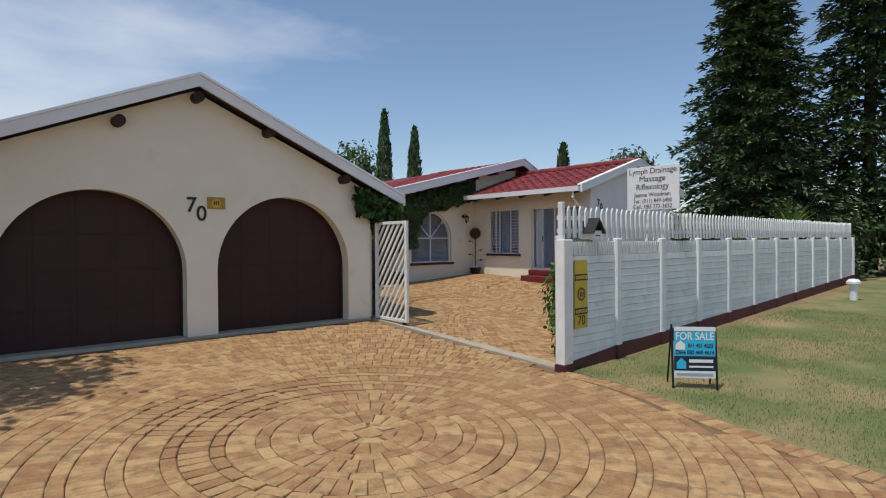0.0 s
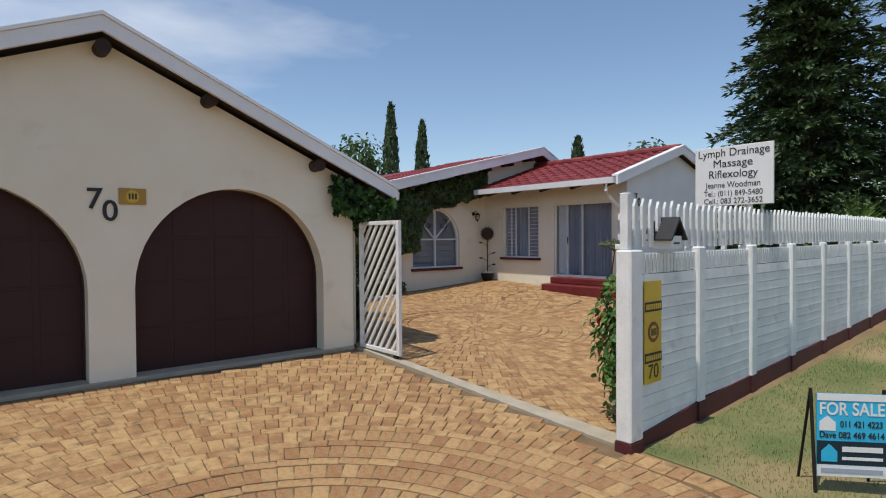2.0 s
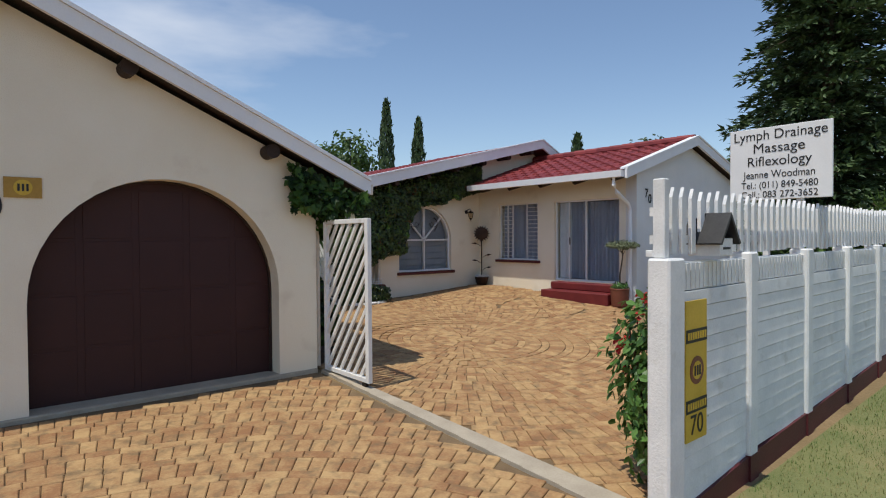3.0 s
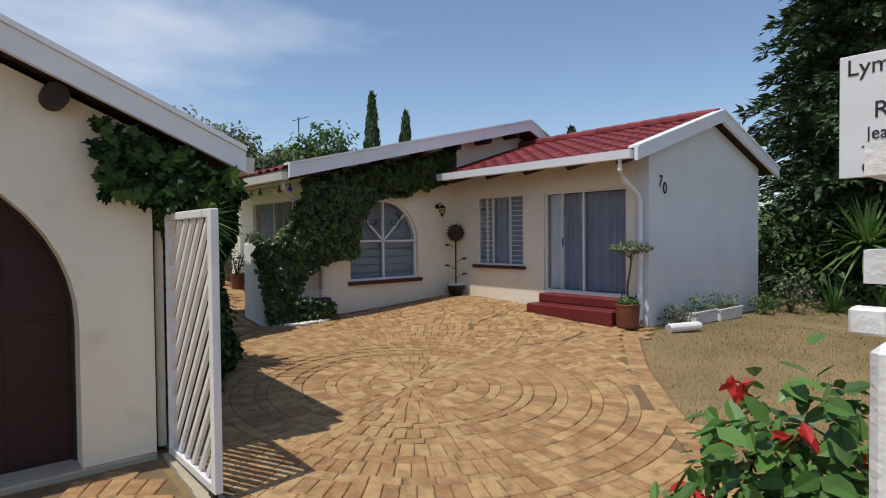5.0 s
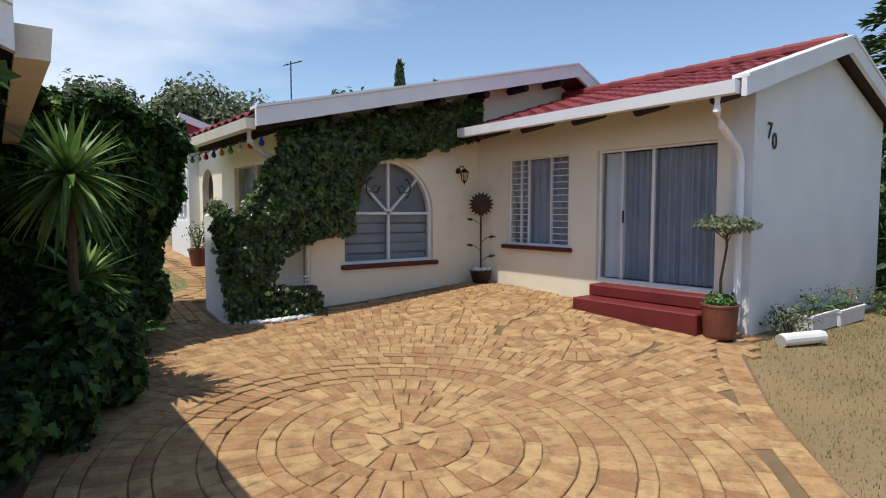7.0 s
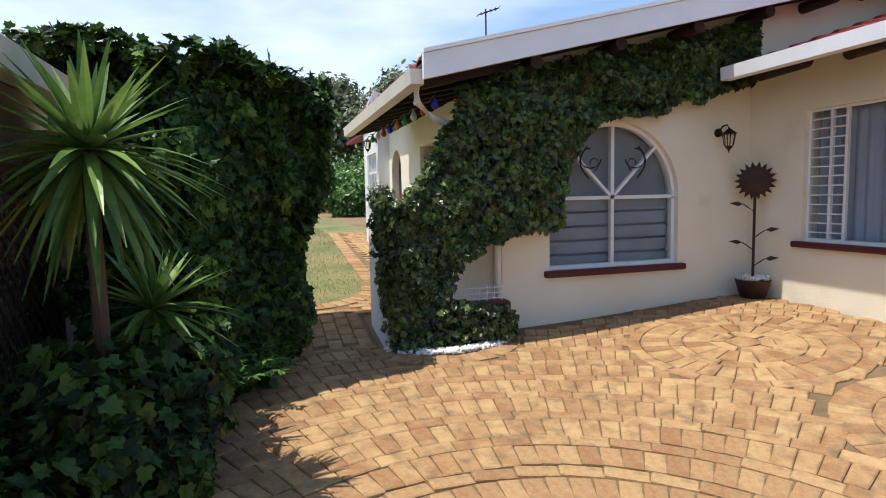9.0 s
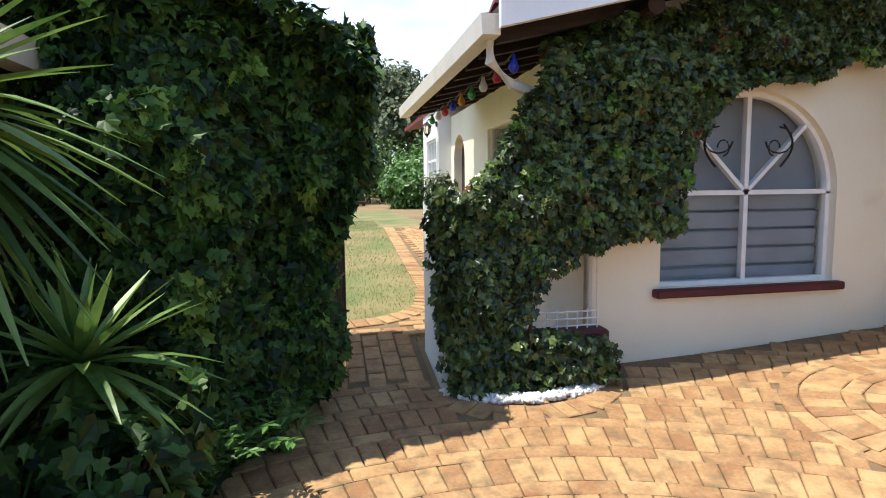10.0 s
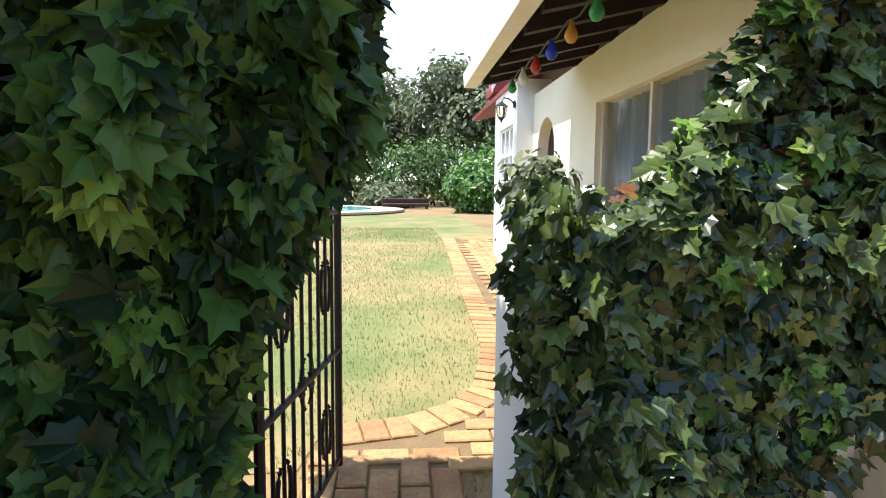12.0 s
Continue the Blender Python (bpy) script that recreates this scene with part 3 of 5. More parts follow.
# wing roof with single tiles
E0, EZ = 11.5, 2.66
wing = slope_roof("wing_roof", E0, WA, 8.74, 13.1, EZ, WT - 0.05, DARK_WOOD, house, hb)
slope_roof("wing_roof", 16.6, WA, 8.74, 13.1, WT - 0.05 - 2.46 * WS, WT - 0.05, DARK_WOOD, house, hb)
tv, tf = wavy_tiles(0, 0.31, 0, 0.30, 0, 0.31 * WS, 1)
tile0 = None
for r in range(9):
    for c in range(14):
        x, y, z = E0 + r * 0.293, 8.76 + c * 0.308, EZ + r * 0.293 * WS
        if tile0 is None:
            tile0 = raw("roof_tile", tv, tf, ROOF_RED, wing)
            o = tile0
            o.matrix_basis = pose(S * x, S * y, S * z)
        else:
            o = share("roof_tile", tile0, wing, x, y, z)
ridge0 = None
for c in range(13):
    if ridge0 is None:
        ridge0 = part("ridge_tile", tube([(0, 0, 0), (0, 0.36, 0.012)], 0.1, 10), ROOF_RED, wing)
        ridge0.matrix_basis = pose(S * WA, S * 8.74, S * (WT - 0.03))
        o = ridge0
    else:
        o = share("ridge_tile", ridge0, wing, WA, 8.74 + c * 0.33, WT - 0.03)
for xa in (E0 - 0.03, 16.62):
    za = WT - abs(xa - WA) * WS
    under(part("barge_board", slab([(xa, za - 0.17), (xa, za), (WA, WT), (WA, WT - 0.17)], "y", 8.66, 8.71), BARGE_WHITE, house, "glossy white barge board"), hb)
    under(part("barge_cap", slab([(xa, za + 0.003), (xa, za + 0.035), (WA, WT + 0.035), (WA, WT + 0.003)], "y", 8.64, 8.80), BARGE_WHITE, house), hb)
under(part("fascia_gutter", slab([(E0 - 0.11, 2.58), (E0, 2.58), (E0, 2.70), (E0 - 0.12, 2.70)], "y", 8.73, 12.75), BARGE_WHITE, house, "white gutter along the wing eave"), hb)
for i in range(5):
    y = 9.0 + i * 0.86
    under(part("rafter", tube([(E0 + 0.06, y, 2.58), (DX + 0.1, y, 2.76)], 0.06, 12), DARK_WOOD, house, "dark round rafter end"), hb)
under(part("downpipe", tube([(11.45, 8.92, 2.6), (11.46, 8.93, 2.45), (11.6, 8.95, 2.32), (12.0, 8.97, 2.12), (12.07, 8.97, 2.0), (12.07, 8.97, 0.3)], 0.038, 10), BARGE_WHITE, house, "white swan-neck downpipe"), hb)

# ---- doors, windows, steps ----


def bar(y0, y1, z0, z1, parent, x0=DX + 0.05, x1=DX + 0.09, mat=FRAME_WHITE, name="frame_bar", label=""):
    return under(part(name, box(x0, x1, y0, y1, z0, z1, 0.004), mat, parent, label), hb)


def curtain(name, y0, y1, z0, z1, x, mat, parent, folds, depth=0.035):
    n = folds * 6
    vs, fs = [], []
    for i in range(n + 1):
        y = y0 + (y1 - y0) * i / n
        for k, z in enumerate((z0, z1)):
            vs.append((x + depth * math.sin(2 * math.pi * i / 6 + 0.7 * math.sin(i * 0.37)) * (1.0 if k == 0 else 0.7), y, z))
    for i in range(n):
        fs.append((2 * i, 2 * i + 2, 2 * i + 3, 2 * i + 1))
    o = under(raw(name, vs, fs, mat, parent), hb)
    so = o.modifiers.new("thick", "SOLIDIFY")
    so.thickness = 0.004
    return o


sliding = under(part("sliding_door", box(DX + 0.04, DX + 0.11, 9.24, 10.81, 0.60, 0.635), FRAME_WHITE, house, "aluminium sliding glass door with curtains behind"), hb)
bar(9.24, 10.81, 2.235, 2.265, sliding)
for y in (9.24, 10.775):
    bar(y, y + 0.035, 0.635, 2.235, sliding)
bar(10.02, 10.06, 0.635, 2.235, sliding)
bar(10.45, 10.48, 0.635, 2.235, sliding)
for y0, y1 in ((9.275, 10.02), (10.06, 10.775)):
    p = under(part("pane", box(DX + 0.07, DX + 0.074, y0, y1, 0.635, 2.235), PANE, sliding), hb)
    p.visible_shadow = False
bar(10.43, 10.45, 1.35, 1.5, sliding, DX + 0.03, DX + 0.05, BLACK, "door_handle", "small dark door handle")
curtain("curtain", 9.28, 10.5, 0.64, 2.23, DX + 0.20, CURTAIN, sliding, 13)
curtain("net_curtain", 10.48, 10.78, 0.64, 2.23, DX + 0.16, NET, sliding, 2, 0.012)

win = under(part("bedroom_window", box(DX + 0.04, DX + 0.10, 11.275, 12.447, 1.0, 1.03), FRAME_WHITE, house, "white steel window with burglar bars and curtain"), hb)
bar(11.275, 12.447, 2.245, 2.27, win)
for y in (11.275, 11.62, 12.05, 12.20, 12.42):
    bar(y, y + 0.027, 1.03, 2.245, win)
for i in range(13):
    z = 1.09 + i * 0.09
    under(part("burglar_bar", tube([(DX + 0.045, 11.3, z), (DX + 0.045, 11.63, z)], 0.007, 6), FRAME_WHITE, win), hb)
    under(part("burglar_bar", tube([(DX + 0.045, 12.06, z), (DX + 0.045, 12.43, z)], 0.007, 6), FRAME_WHITE, win), hb)
p = under(part("pane", box(DX + 0.085, DX + 0.089, 11.29, 12.43, 1.03, 2.245), PANE, win), hb)
p.visible_shadow = False
curtain("curtain", 11.3, 12.43, 1.02, 2.25, DX + 0.17, CURTAIN, win, 9, 0.025)
under(part("window_sill", box(DX - 0.07, DX + 0.06, 11.2, 12.52, 0.94, 0.998, 0.012), MAROON, win, "maroon painted sill"), hb)

arched = under(part("arched_window", box(CX - CR, CX + CR, AY + 0.06, AY + 0.12, 0.765, 0.80), FRAME_WHITE, house, "white arched window with fanlight and obscured panes"), hb)


def fbar(p0, p1, r=0.018, name="frame_bar", mat=FRAME_WHITE):
    a, b = Vector((p0[0], AY + 0.09, p0[1])), Vector((p1[0], AY + 0.09, p1[1]))
    d = (b - a).normalized()
    s = Vector((-d.z, 0, d.x)) * r
    return under(part(name, slab([((a + s).x, (a + s).z), ((b + s).x, (b + s).z), ((b - s).x, (b - s).z), ((a - s).x, (a - s).z)], "y", AY + 0.065, AY + 0.115), mat, arched), hb)


fbar((CX - CR, CZ), (CX + CR, CZ))
fbar((CX, 0.755), (CX, CZ + CR))
fbar((CX - CR + 0.018, 0.75), (CX - CR + 0.018, CZ))
fbar((CX + CR - 0.018, 0.75), (CX + CR - 0.018, CZ))
for a in (45, 135):
    fbar((CX, CZ), (CX + CR * math.cos(radians(a)), CZ + CR * math.sin(radians(a))), 0.014)
under(part("arch_frame", slab(arc(CX, CZ, CR, 0, 180, 28) + arc(CX, CZ, CR - 0.035, 180, 0, 28), "y", AY + 0.06, AY + 0.12), FRAME_WHITE, arched), hb)
under(part("fanlight_pane", slab([(CX - CR, CZ)] + arc(CX, CZ, CR - 0.01, 180, 0, 24) + [(CX + CR, CZ)], "y", AY + 0.095, AY + 0.10), PANE, arched), hb).visible_shadow = False
for x0, x1 in ((CX - CR + 0.02, CX - 0.018), (CX + 0.018, CX + CR - 0.02)):
    under(part("pane", box(x0, x1, AY + 0.095, AY + 0.10, 0.755, CZ), PANE, arched), hb).visible_shadow = False
for k in range(5):
    z0 = 0.76 + k * 0.143
    under(part("obscured_strip", slab([(AY + 0.16 + 0.015, z0), (AY + 0.16, z0 + 0.12), (AY + 0.164, z0 + 0.12), (AY + 0.179, z0)], "x", CX - CR + 0.01, CX + CR - 0.01), BLIND, arched), hb)
under(part("blind", box(CX - CR, CX + CR, AY + 0.2, AY + 0.205, 0.74, CZ + CR), BLIND, arched, "grey blind behind the glass"), hb)
under(part("window_sill", box(CX - CR - 0.06, CX + CR + 0.06, AY - 0.075, AY + 0.058, 0.70, 0.763, 0.012), MAROON, arched, "maroon painted sill"), hb)
for sx in (-1, 1):
    sc = None
    base = CX + sx * 0.28
    pts = [(base + sx * 0.10 * math.sin(t * 3.0), AY + 0.055, 1.66 + 0.32 * t) for t in np.linspace(0, 1, 9)]
    sc = tube(pts, 0.008, 6)
    tube([(base + sx * 0.12 * math.sin(t) - sx * 0.02, AY + 0.055, 1.86 + 0.10 * math.cos(t)) for t in np.linspace(0, 4.6, 10)], 0.007, 6, bm=sc)
    tube([(base - sx * 0.06 + sx * 0.05 * math.cos(t), AY + 0.055, 1.80 + 0.06 * math.sin(t)) for t in np.linspace(0, 4.6, 9)], 0.006, 6, bm=sc)
    under(part("scroll_ornament", sc, IRON, arched, "black wrought-iron leaf scroll"), hb)

gz = g(11.7, 10)
steps = thing("door_steps", 11.9, 9.95, gz, "two red painted steps below the sliding door", "steps", kind="structure")
sb = Matrix.Translation((-11.9 * S, -9.95 * S, -gz * S))
under(part("lower_step", box(11.56, DX - 0.002, 9.13, 10.72, 0.05, 0.44, 0.015), STEP_RED, steps), sb)
under(part("upper_step", box(11.85, DX - 0.001, 9.16, 10.70, 0.443, 0.585, 0.015), STEP_RED, steps), sb)

# garden-side windows
gw = under(part("side_window", box(SX + 0.05, SX + 0.1, 14.3, 16.05, 1.15, 1.19), DARK_WOOD, house, "dark framed window with net curtain"), hb)
for y in (14.3, 15.15, 16.02):
    under(part("frame_bar", box(SX + 0.05, SX + 0.1, y, y + 0.035, 1.19, 2.22), GUTTER, gw), hb)
under(part("pane", box(SX + 0.07, SX + 0.075, 14.3, 16.05, 1.19, 2.22), PANE, gw), hb).visible_shadow = False
curtain("net_curtain", 14.32, 16.03, 1.19, 2.22, SX + 0.18, BLIND, gw, 12, 0.03)
bw = under(part("bay_window", box(9.04, 9.1, 18.35, 19.25, 1.3, 1.34), FRAME_WHITE, house, "small-paned white bay window"), hb)
for y in (18.35, 18.64, 18.93, 19.21):
    under(part("frame_bar", box(9.04, 9.1, y, y + 0.04, 1.34, 2.32), FRAME_WHITE, bw), hb)
for z in (1.64, 1.96, 2.28):
    under(part("frame_bar", box(9.045, 9.095, 18.35, 19.25, z, z + 0.035), FRAME_WHITE, bw), hb)
under(part("pane", box(9.065, 9.07, 18.35, 19.25, 1.34, 2.32), PANE, bw), hb).visible_shadow = False
under(part("blind", box(9.15, 9.16, 18.35, 19.25, 1.3, 2.32), BLIND, bw), hb)

# ---- boundary fence ----
FY, PX = 4.70, 1.25
foot_z = lambda x: float(np.interp(x, (5.4, 6.7, 12.5, 19.5), (-0.12, -0.03, 0.13, 0.36)))
fence = thing("boundary_wall", 5.4, FY, -0.2, "white precast concrete wall with picket palisade on top", "fence", rz=1.43)
fb = Matrix.Translation((-5.4 * S, -FY * S, 0.2 * S))
post0 = plank0 = pick0 = None
for i in range(12):
    x = 5.4 + i * PX
    b = box(-0.07, 0.07, -0.075, 0.075, -0.12, 1.40, 0.012)
    if i == 0:
        end = under(part("end_post", box(5.33, 5.52, FY - 0.11, FY + 0.025, -0.12, 1.39, 0.012), FENCE_WHITE, fence), fb)
        under(part("post_foot", box(5.325, 5.525, FY - 0.115, FY + 0.03, -0.35, -0.122), MAROON, fence, "maroon painted foot"), fb)
        continue
    if post0 is None:
        post0 = part("post", b, FENCE_WHITE, fence)
        post0.matrix_basis = pose(S * x, S * FY, 0)
        o = post0
    else:
        o = share("post", post0, fence, x, FY, 0)
    o.matrix_parent_inverse = fb
    under(part("post_foot", box(x - 0.075, x + 0.075, FY - 0.08, FY + 0.08, -0.35, foot_z(x)), MAROON, fence), fb)
for i in range(11):
    x0 = 5.4 + i * PX + (0.1 if i == 0 else 0.07)
    x1 = 5.4 + (i + 1) * PX - 0.07
    for k in range(13):
        z = -0.115 + k * 0.1
        if z + 0.1 < foot_z((x0 + x1) / 2):
            continue
        b = slab([(FY - 0.047, z + 0.002), (FY - 0.042, z + 0.097), (FY + 0.03, z + 0.097), (FY + 0.03, z + 0.002)], "x", 0, 1)
        if plank0 is None:
            plank0 = {}
        if k not in plank0:
            plank0[k] = part("plank", b, FENCE_WHITE, fence)
            o = plank0[k]
            o.matrix_basis = Matrix.Translation((S * x0, 0, 0)) @ Matrix.Diagonal((x1 - x0, 1, 1, 1))
        else:
            b.free()
            o = new("plank", plank0[k].data)
            o.parent = fence
            o.matrix_basis = Matrix.Translation((S * x0, 0, 0)) @ Matrix.Diagonal((x1 - x0, 1, 1, 1))
        o.matrix_parent_inverse = fb
    rib = box(x0, x1, FY - 0.02, FY + 0.03, 1.187, 1.36)
    for r in range(18):
        rx = x0 + (r + 0.25) * (x1 - x0) / 18
        box(rx, rx + 0.045, FY - 0.035, FY - 0.018, 1.195, 1.35, 0, rib)
    under(part("top_panel", rib, FENCE_WHITE, fence, "fluted top panel"), fb)
    under(part("plinth", slab([(x0 - 0.02, -0.4), (x1 + 0.02, -0.4), (x1 + 0.02, foot_z(x1)), (x0 - 0.02, foot_z(x0))], "y", FY - 0.065, FY + 0.06), MAROON, fence, "maroon painted plinth"), fb)
    for z in (1.47, 1.63):
        under(part("rail", box(5.4 + i * PX, 5.4 + (i + 1) * PX, FY + 0.012, FY + 0.045, z, z + 0.05), FENCE_WHITE, fence), fb)
    for r in range(10):
        x = 5.4 + i * PX + 0.06 + r * PX / 10
        b = slab([(-0.028, 1.40), (-0.028, 1.74), (0, 1.80), (0.028, 1.74), (0.028, 1.40)], "y", FY - 0.012, FY + 0.010)
        if pick0 is None:
            pick0 = part("picket", b, FENCE_WHITE, fence)
            pick0.matrix_basis = pose(S * x, 0, 0)
            o = pick0
        else:
            b.free()
            o = share("picket", pick0, fence, x, 0, rng.uniform(-0.012, 0.012))
        o.matrix_parent_inverse = fb
under(part("gate_stop_post", box(5.37, 5.43, FY - 0.06, FY + 0.011, 1.392, 1.84, 0.006), FENCE_WHITE, fence, "white steel post at the gateway"), fb)
under(part("latch_plate", box(5.38, 5.42, FY + 0.012, FY + 0.06, 1.395, 1.435, 0.004), FENCE_WHITE, fence), fb)

# ---- courtyard gate ----
gate = thing("driveway_gate", 5.57, 8.85, g(5.57, 8.85), "open white steel gate with diagonal slats", "gate")
GX, G0, G1, GZ0, GZ1 = 5.57, 7.93, 8.84, 0.03, 1.72
gi = Matrix.Translation((-5.57 * S, -8.85 * S, -g(5.57, 8.85) * S))
for y0, y1, z0, z1 in ((G0, G0 + 0.06, GZ0, GZ1), (G1 - 0.05, G1, GZ0, GZ1), (G0 + 0.06, G1 - 0.05, GZ1 - 0.05, GZ1), (G0 + 0.06, G1 - 0.05, GZ0, GZ0 + 0.05)):
    under(part("gate_frame", box(GX - 0.025, GX + 0.025, y0, y1, z0, z1, 0.004), FENCE_WHITE, gate), gi)
H0, W0 = GZ1 - GZ0 - 0.1, G1 - G0 - 0.11
for i in range(15):
    # a line z = c - 1.35 * y clipped to the frame
    c = -0.02 + i * (H0 + 1.35 * W0) / 14.5
    ends = []
    for y in (0.0, W0):
        z = c - 1.35 * y
        if 0 <= z <= H0:
            ends.append((y, z))
    for z in (0.0, H0):
        y = (c - z) / 1.35
        if 0 < y < W0:
            ends.append((y, z))
    if len(ends) >= 2:
        (ya, za), (yb, zb) = ends[:2]
        a, b = (G0 + 0.06 + ya, GZ0 + 0.05 + za), (G0 + 0.06 + yb, GZ0 + 0.05 + zb)
        d = Vector((b[0] - a[0], b[1] - a[1])).normalized()
        n = Vector((-d.y, d.x)) * 0.018
        under(part("slat", slab([(a[0] + n.x, a[1] + n.y), (b[0] + n.x, b[1] + n.y), (b[0] - n.x, b[1] - n.y), (a[0] - n.x, a[1] - n.y)], "x", GX - 0.012, GX + 0.012), FENCE_WHITE, gate), gi)
under(part("gate_wheel", tube([(GX - 0.015, G0 + 0.1, GZ0 - 0.03), (GX + 0.015, G0 + 0.1, GZ0 - 0.03)], 0.04, 12), IRON, gate), gi)

# ---- iron garden gate ----
P0, P1 = Vector((7.30, 13.10, 0)), Vector((7.43, 13.92, 0))
igz = 0.33
igate = thing("iron_gate", 7.33, 13.15, igz, "open black wrought-iron garden gate with scrollwork", "gate")
ii = Matrix.Translation((-7.33 * S, -13.15 * S, -igz * S))
at = lambda f, z: tuple((P0.lerp(P1, f)).to_2d()) + (z,)
for f in (0.0, 1.0):
    under(part("stile", tube([at(f, igz + 0.03), at(f, 1.46)], 0.016, 8), IRON, igate), ii)
for z in (igz + 0.06, 0.86, 1.43):
    under(part("cross_rail", tube([at(0, z), at(1, z)], 0.012, 8), IRON, igate), ii)
for k in range(1, 9):
    under(part("bar", tube([at(k / 9, igz + 0.06), at(k / 9, 1.46 + (0.05 if k % 2 else 0.0))], 0.007, 6), IRON, igate), ii)
for f, zc in ((0.5, 0.86), (0.22, 1.15), (0.78, 1.15), (0.22, 0.58), (0.78, 0.58)):
    for s in (-1, 1):
        sc = tube([at(f + s * (0.02 + 0.05 * math.sin(t)), zc + 0.09 * math.cos(t) * (1 if f == 0.5 else 1.1)) for t in np.linspace(0.2, 2.9, 10)], 0.008, 6)
        if f == 0.5:
            tube([at(f + s * (0.06 + 0.035 * math.cos(t)), zc + 0.035 * math.sin(t)) for t in np.linspace(0, 5.5, 10)], 0.008, 6, bm=sc)
        under(part("scroll", sc, IRON, igate), ii)

# ---- garden walls behind the ivy ----
tagged(part("garden_wall", slab([(5.48, 12.95), (7.2, 12.95), (7.2, 13.12), (5.48, 13.12)], "z", 0.0, 2.05), PLASTER), "plastered garden wall overgrown with ivy", "wall", kind="structure")
tagged(part("gate_pillar", box(8.03, 8.20, 12.85, 13.62, 0.05, 1.46, 0.03), WHITEWASH), "white plastered gate pillar beside the ivy", "wall", kind="structure")
bm = box(8.225, 9.2, 12.86, 13.02, 0.05, 0.55, 0.02)
tagged(part("planter_wall", bm, MAROON), "low maroon painted planter wall under ivy", "wall", kind="structure")
tagged(part("trellis_wall", slab([(8.205, 0.55), (8.47, 0.55), (8.72, 1.15), (9.2, 1.4), (9.2, 2.35), (8.6, 1.9), (8.205, 1.35)], "y", 12.95, 13.02), DARK_WOOD), "dark timber screen carrying the ivy", "trellis", kind="structure")

tagged(part("alcove_wall", box(8.205, 9.2, 13.3, 13.38, 0.05, 1.3), PLASTER), "cream alcove wall behind the ivy screen", "wall", kind="structure")

rack = thing("wire_rack", 8.88, 12.94, 0.55, "low white wire rack on the planter wall", "rack")
for z in (0.02, 0.07, 0.12):
    part("wire", tube([(-0.26, 0, z), (0.26, 0, z)], 0.006, 6), FRAME_WHITE, rack)
for k in range(8):
    part("upright", tube([(-0.26 + 0.52 * k / 7, 0.003, 0), (-0.26 + 0.52 * k / 7, 0.003, 0.14)], 0.005, 6), FRAME_WHITE, rack)

# ---- ivy ----


def scatter(n, fn):
    """n points with normals from fn(u, v, w)."""
    p, q = [], []
    for u, v, w in rng.random((n, 3)):
        r = fn(u, v, w)
        if r:
            p.append(r[0])
            q.append(r[1])
    return p, q


TOP_X, TOP_Z = (8.03, 8.2, 8.4, 8.62, 8.8, 9.4, 12.0), (1.38, 1.52, 1.74, 2.2, 2.5, 2.66, 3.25)
BOT_X, BOT_Z = (8.0, 8.45, 8.52, 8.72, 9.0, 9.25, 9.7, 9.8, 10.0, 10.3, 10.8, 11.0, 11.5, 12.0), (0.2, 0.25, 0.55, 0.95, 1.1, 1.16, 1.2, 1.75, 2.05, 2.26, 2.28, 2.35, 2.5, 2.62)


def house_ivy(u, v, w):
    x = 8.07 + 3.98 * u ** 1.35
    lo, hi = float(np.interp(x, BOT_X, BOT_Z)), float(np.interp(x, TOP_X, TOP_Z))
    lo += 0.10 * noise.noise((x * 4, 0, 3))
    z = lo + (hi - lo) * v
    depth = 0.28 * max(0.15, 1 - max(x - 9.0, 0) / 3) * (0.7 + 0.5 * noise.noise((x * 2.2, z * 2.2, 5)))
    lump = 0.14 * noise.noise((x * 3, z * 3, 1)) + 0.07 * noise.noise((x * 8, z * 8, 2))
    face = 12.72 + 0.05 * max(x - 9.0, 0) + (0.26 * max(x - 9.2, 0) / 2 if z < 2.4 else 0.08)
    y = min(face, 12.98) - lump + depth * w * w
    nx = -0.7 if x < 8.2 else 0.0
    return (x + 0.1 * lump, y, z), (nx, -1.0, 0.35 + (0.8 if hi - z < 0.12 else 0))


p, q = scatter(21000, house_ivy)
ivy = thing("house_ivy", 8.6, 12.8, g(8.6, 12.8), "dense dark green ivy climbing the house wall", "ivy", kind="stuff")
iv = Matrix.Translation((-8.6 * S, -12.8 * S, -g(8.6, 12.8) * S))
under(leaves("leaves", p, q, 0.058, IVY_DARK, ivy, LOBED), iv)
p, q = scatter(22000, house_ivy)
p, q = zip(*[(a, b) for a, b in zip(p, q) if noise.noise((a[0] * 6, a[1] * 6, a[2] * 6)) > 0.37])
under(leaves("young_leaves", p, q, 0.052, YOUNG, ivy, LOBED, jitter=0.4), iv)
p, q = scatter(9000, house_ivy)
p, q = zip(*[(a, b) for a, b in zip(p, q) if noise.noise((a[0] * 5 + 9, a[1] * 5, a[2] * 5)) > 0.5])
under(leaves("withered_leaves", p, q, 0.05, WITHERED, ivy, LOBED, jitter=0.5), iv)
p, q = scatter(1500, lambda u, v, w: ((7.97 + 0.12 * w + 0.05 * noise.noise((u * 4, v * 6, 8)), 12.66 + 0.42 * u, 0.35 + 1.18 * v), (-1, -0.3, 0.4)) if v > 0.05 + 0.75 * u else None)
under(leaves("leaves", p, q, 0.062, IVY_DARK, ivy, LOBED), iv)
p, q = scatter(1500, lambda u, v, w: ((8.12 + 1.05 * u, 12.66 + 0.22 * w, g(8.6, 12.7) + 0.06 + 0.36 * v * (1 - 0.3 * abs(2 * u - 1))), (0, -1, 0.8)))
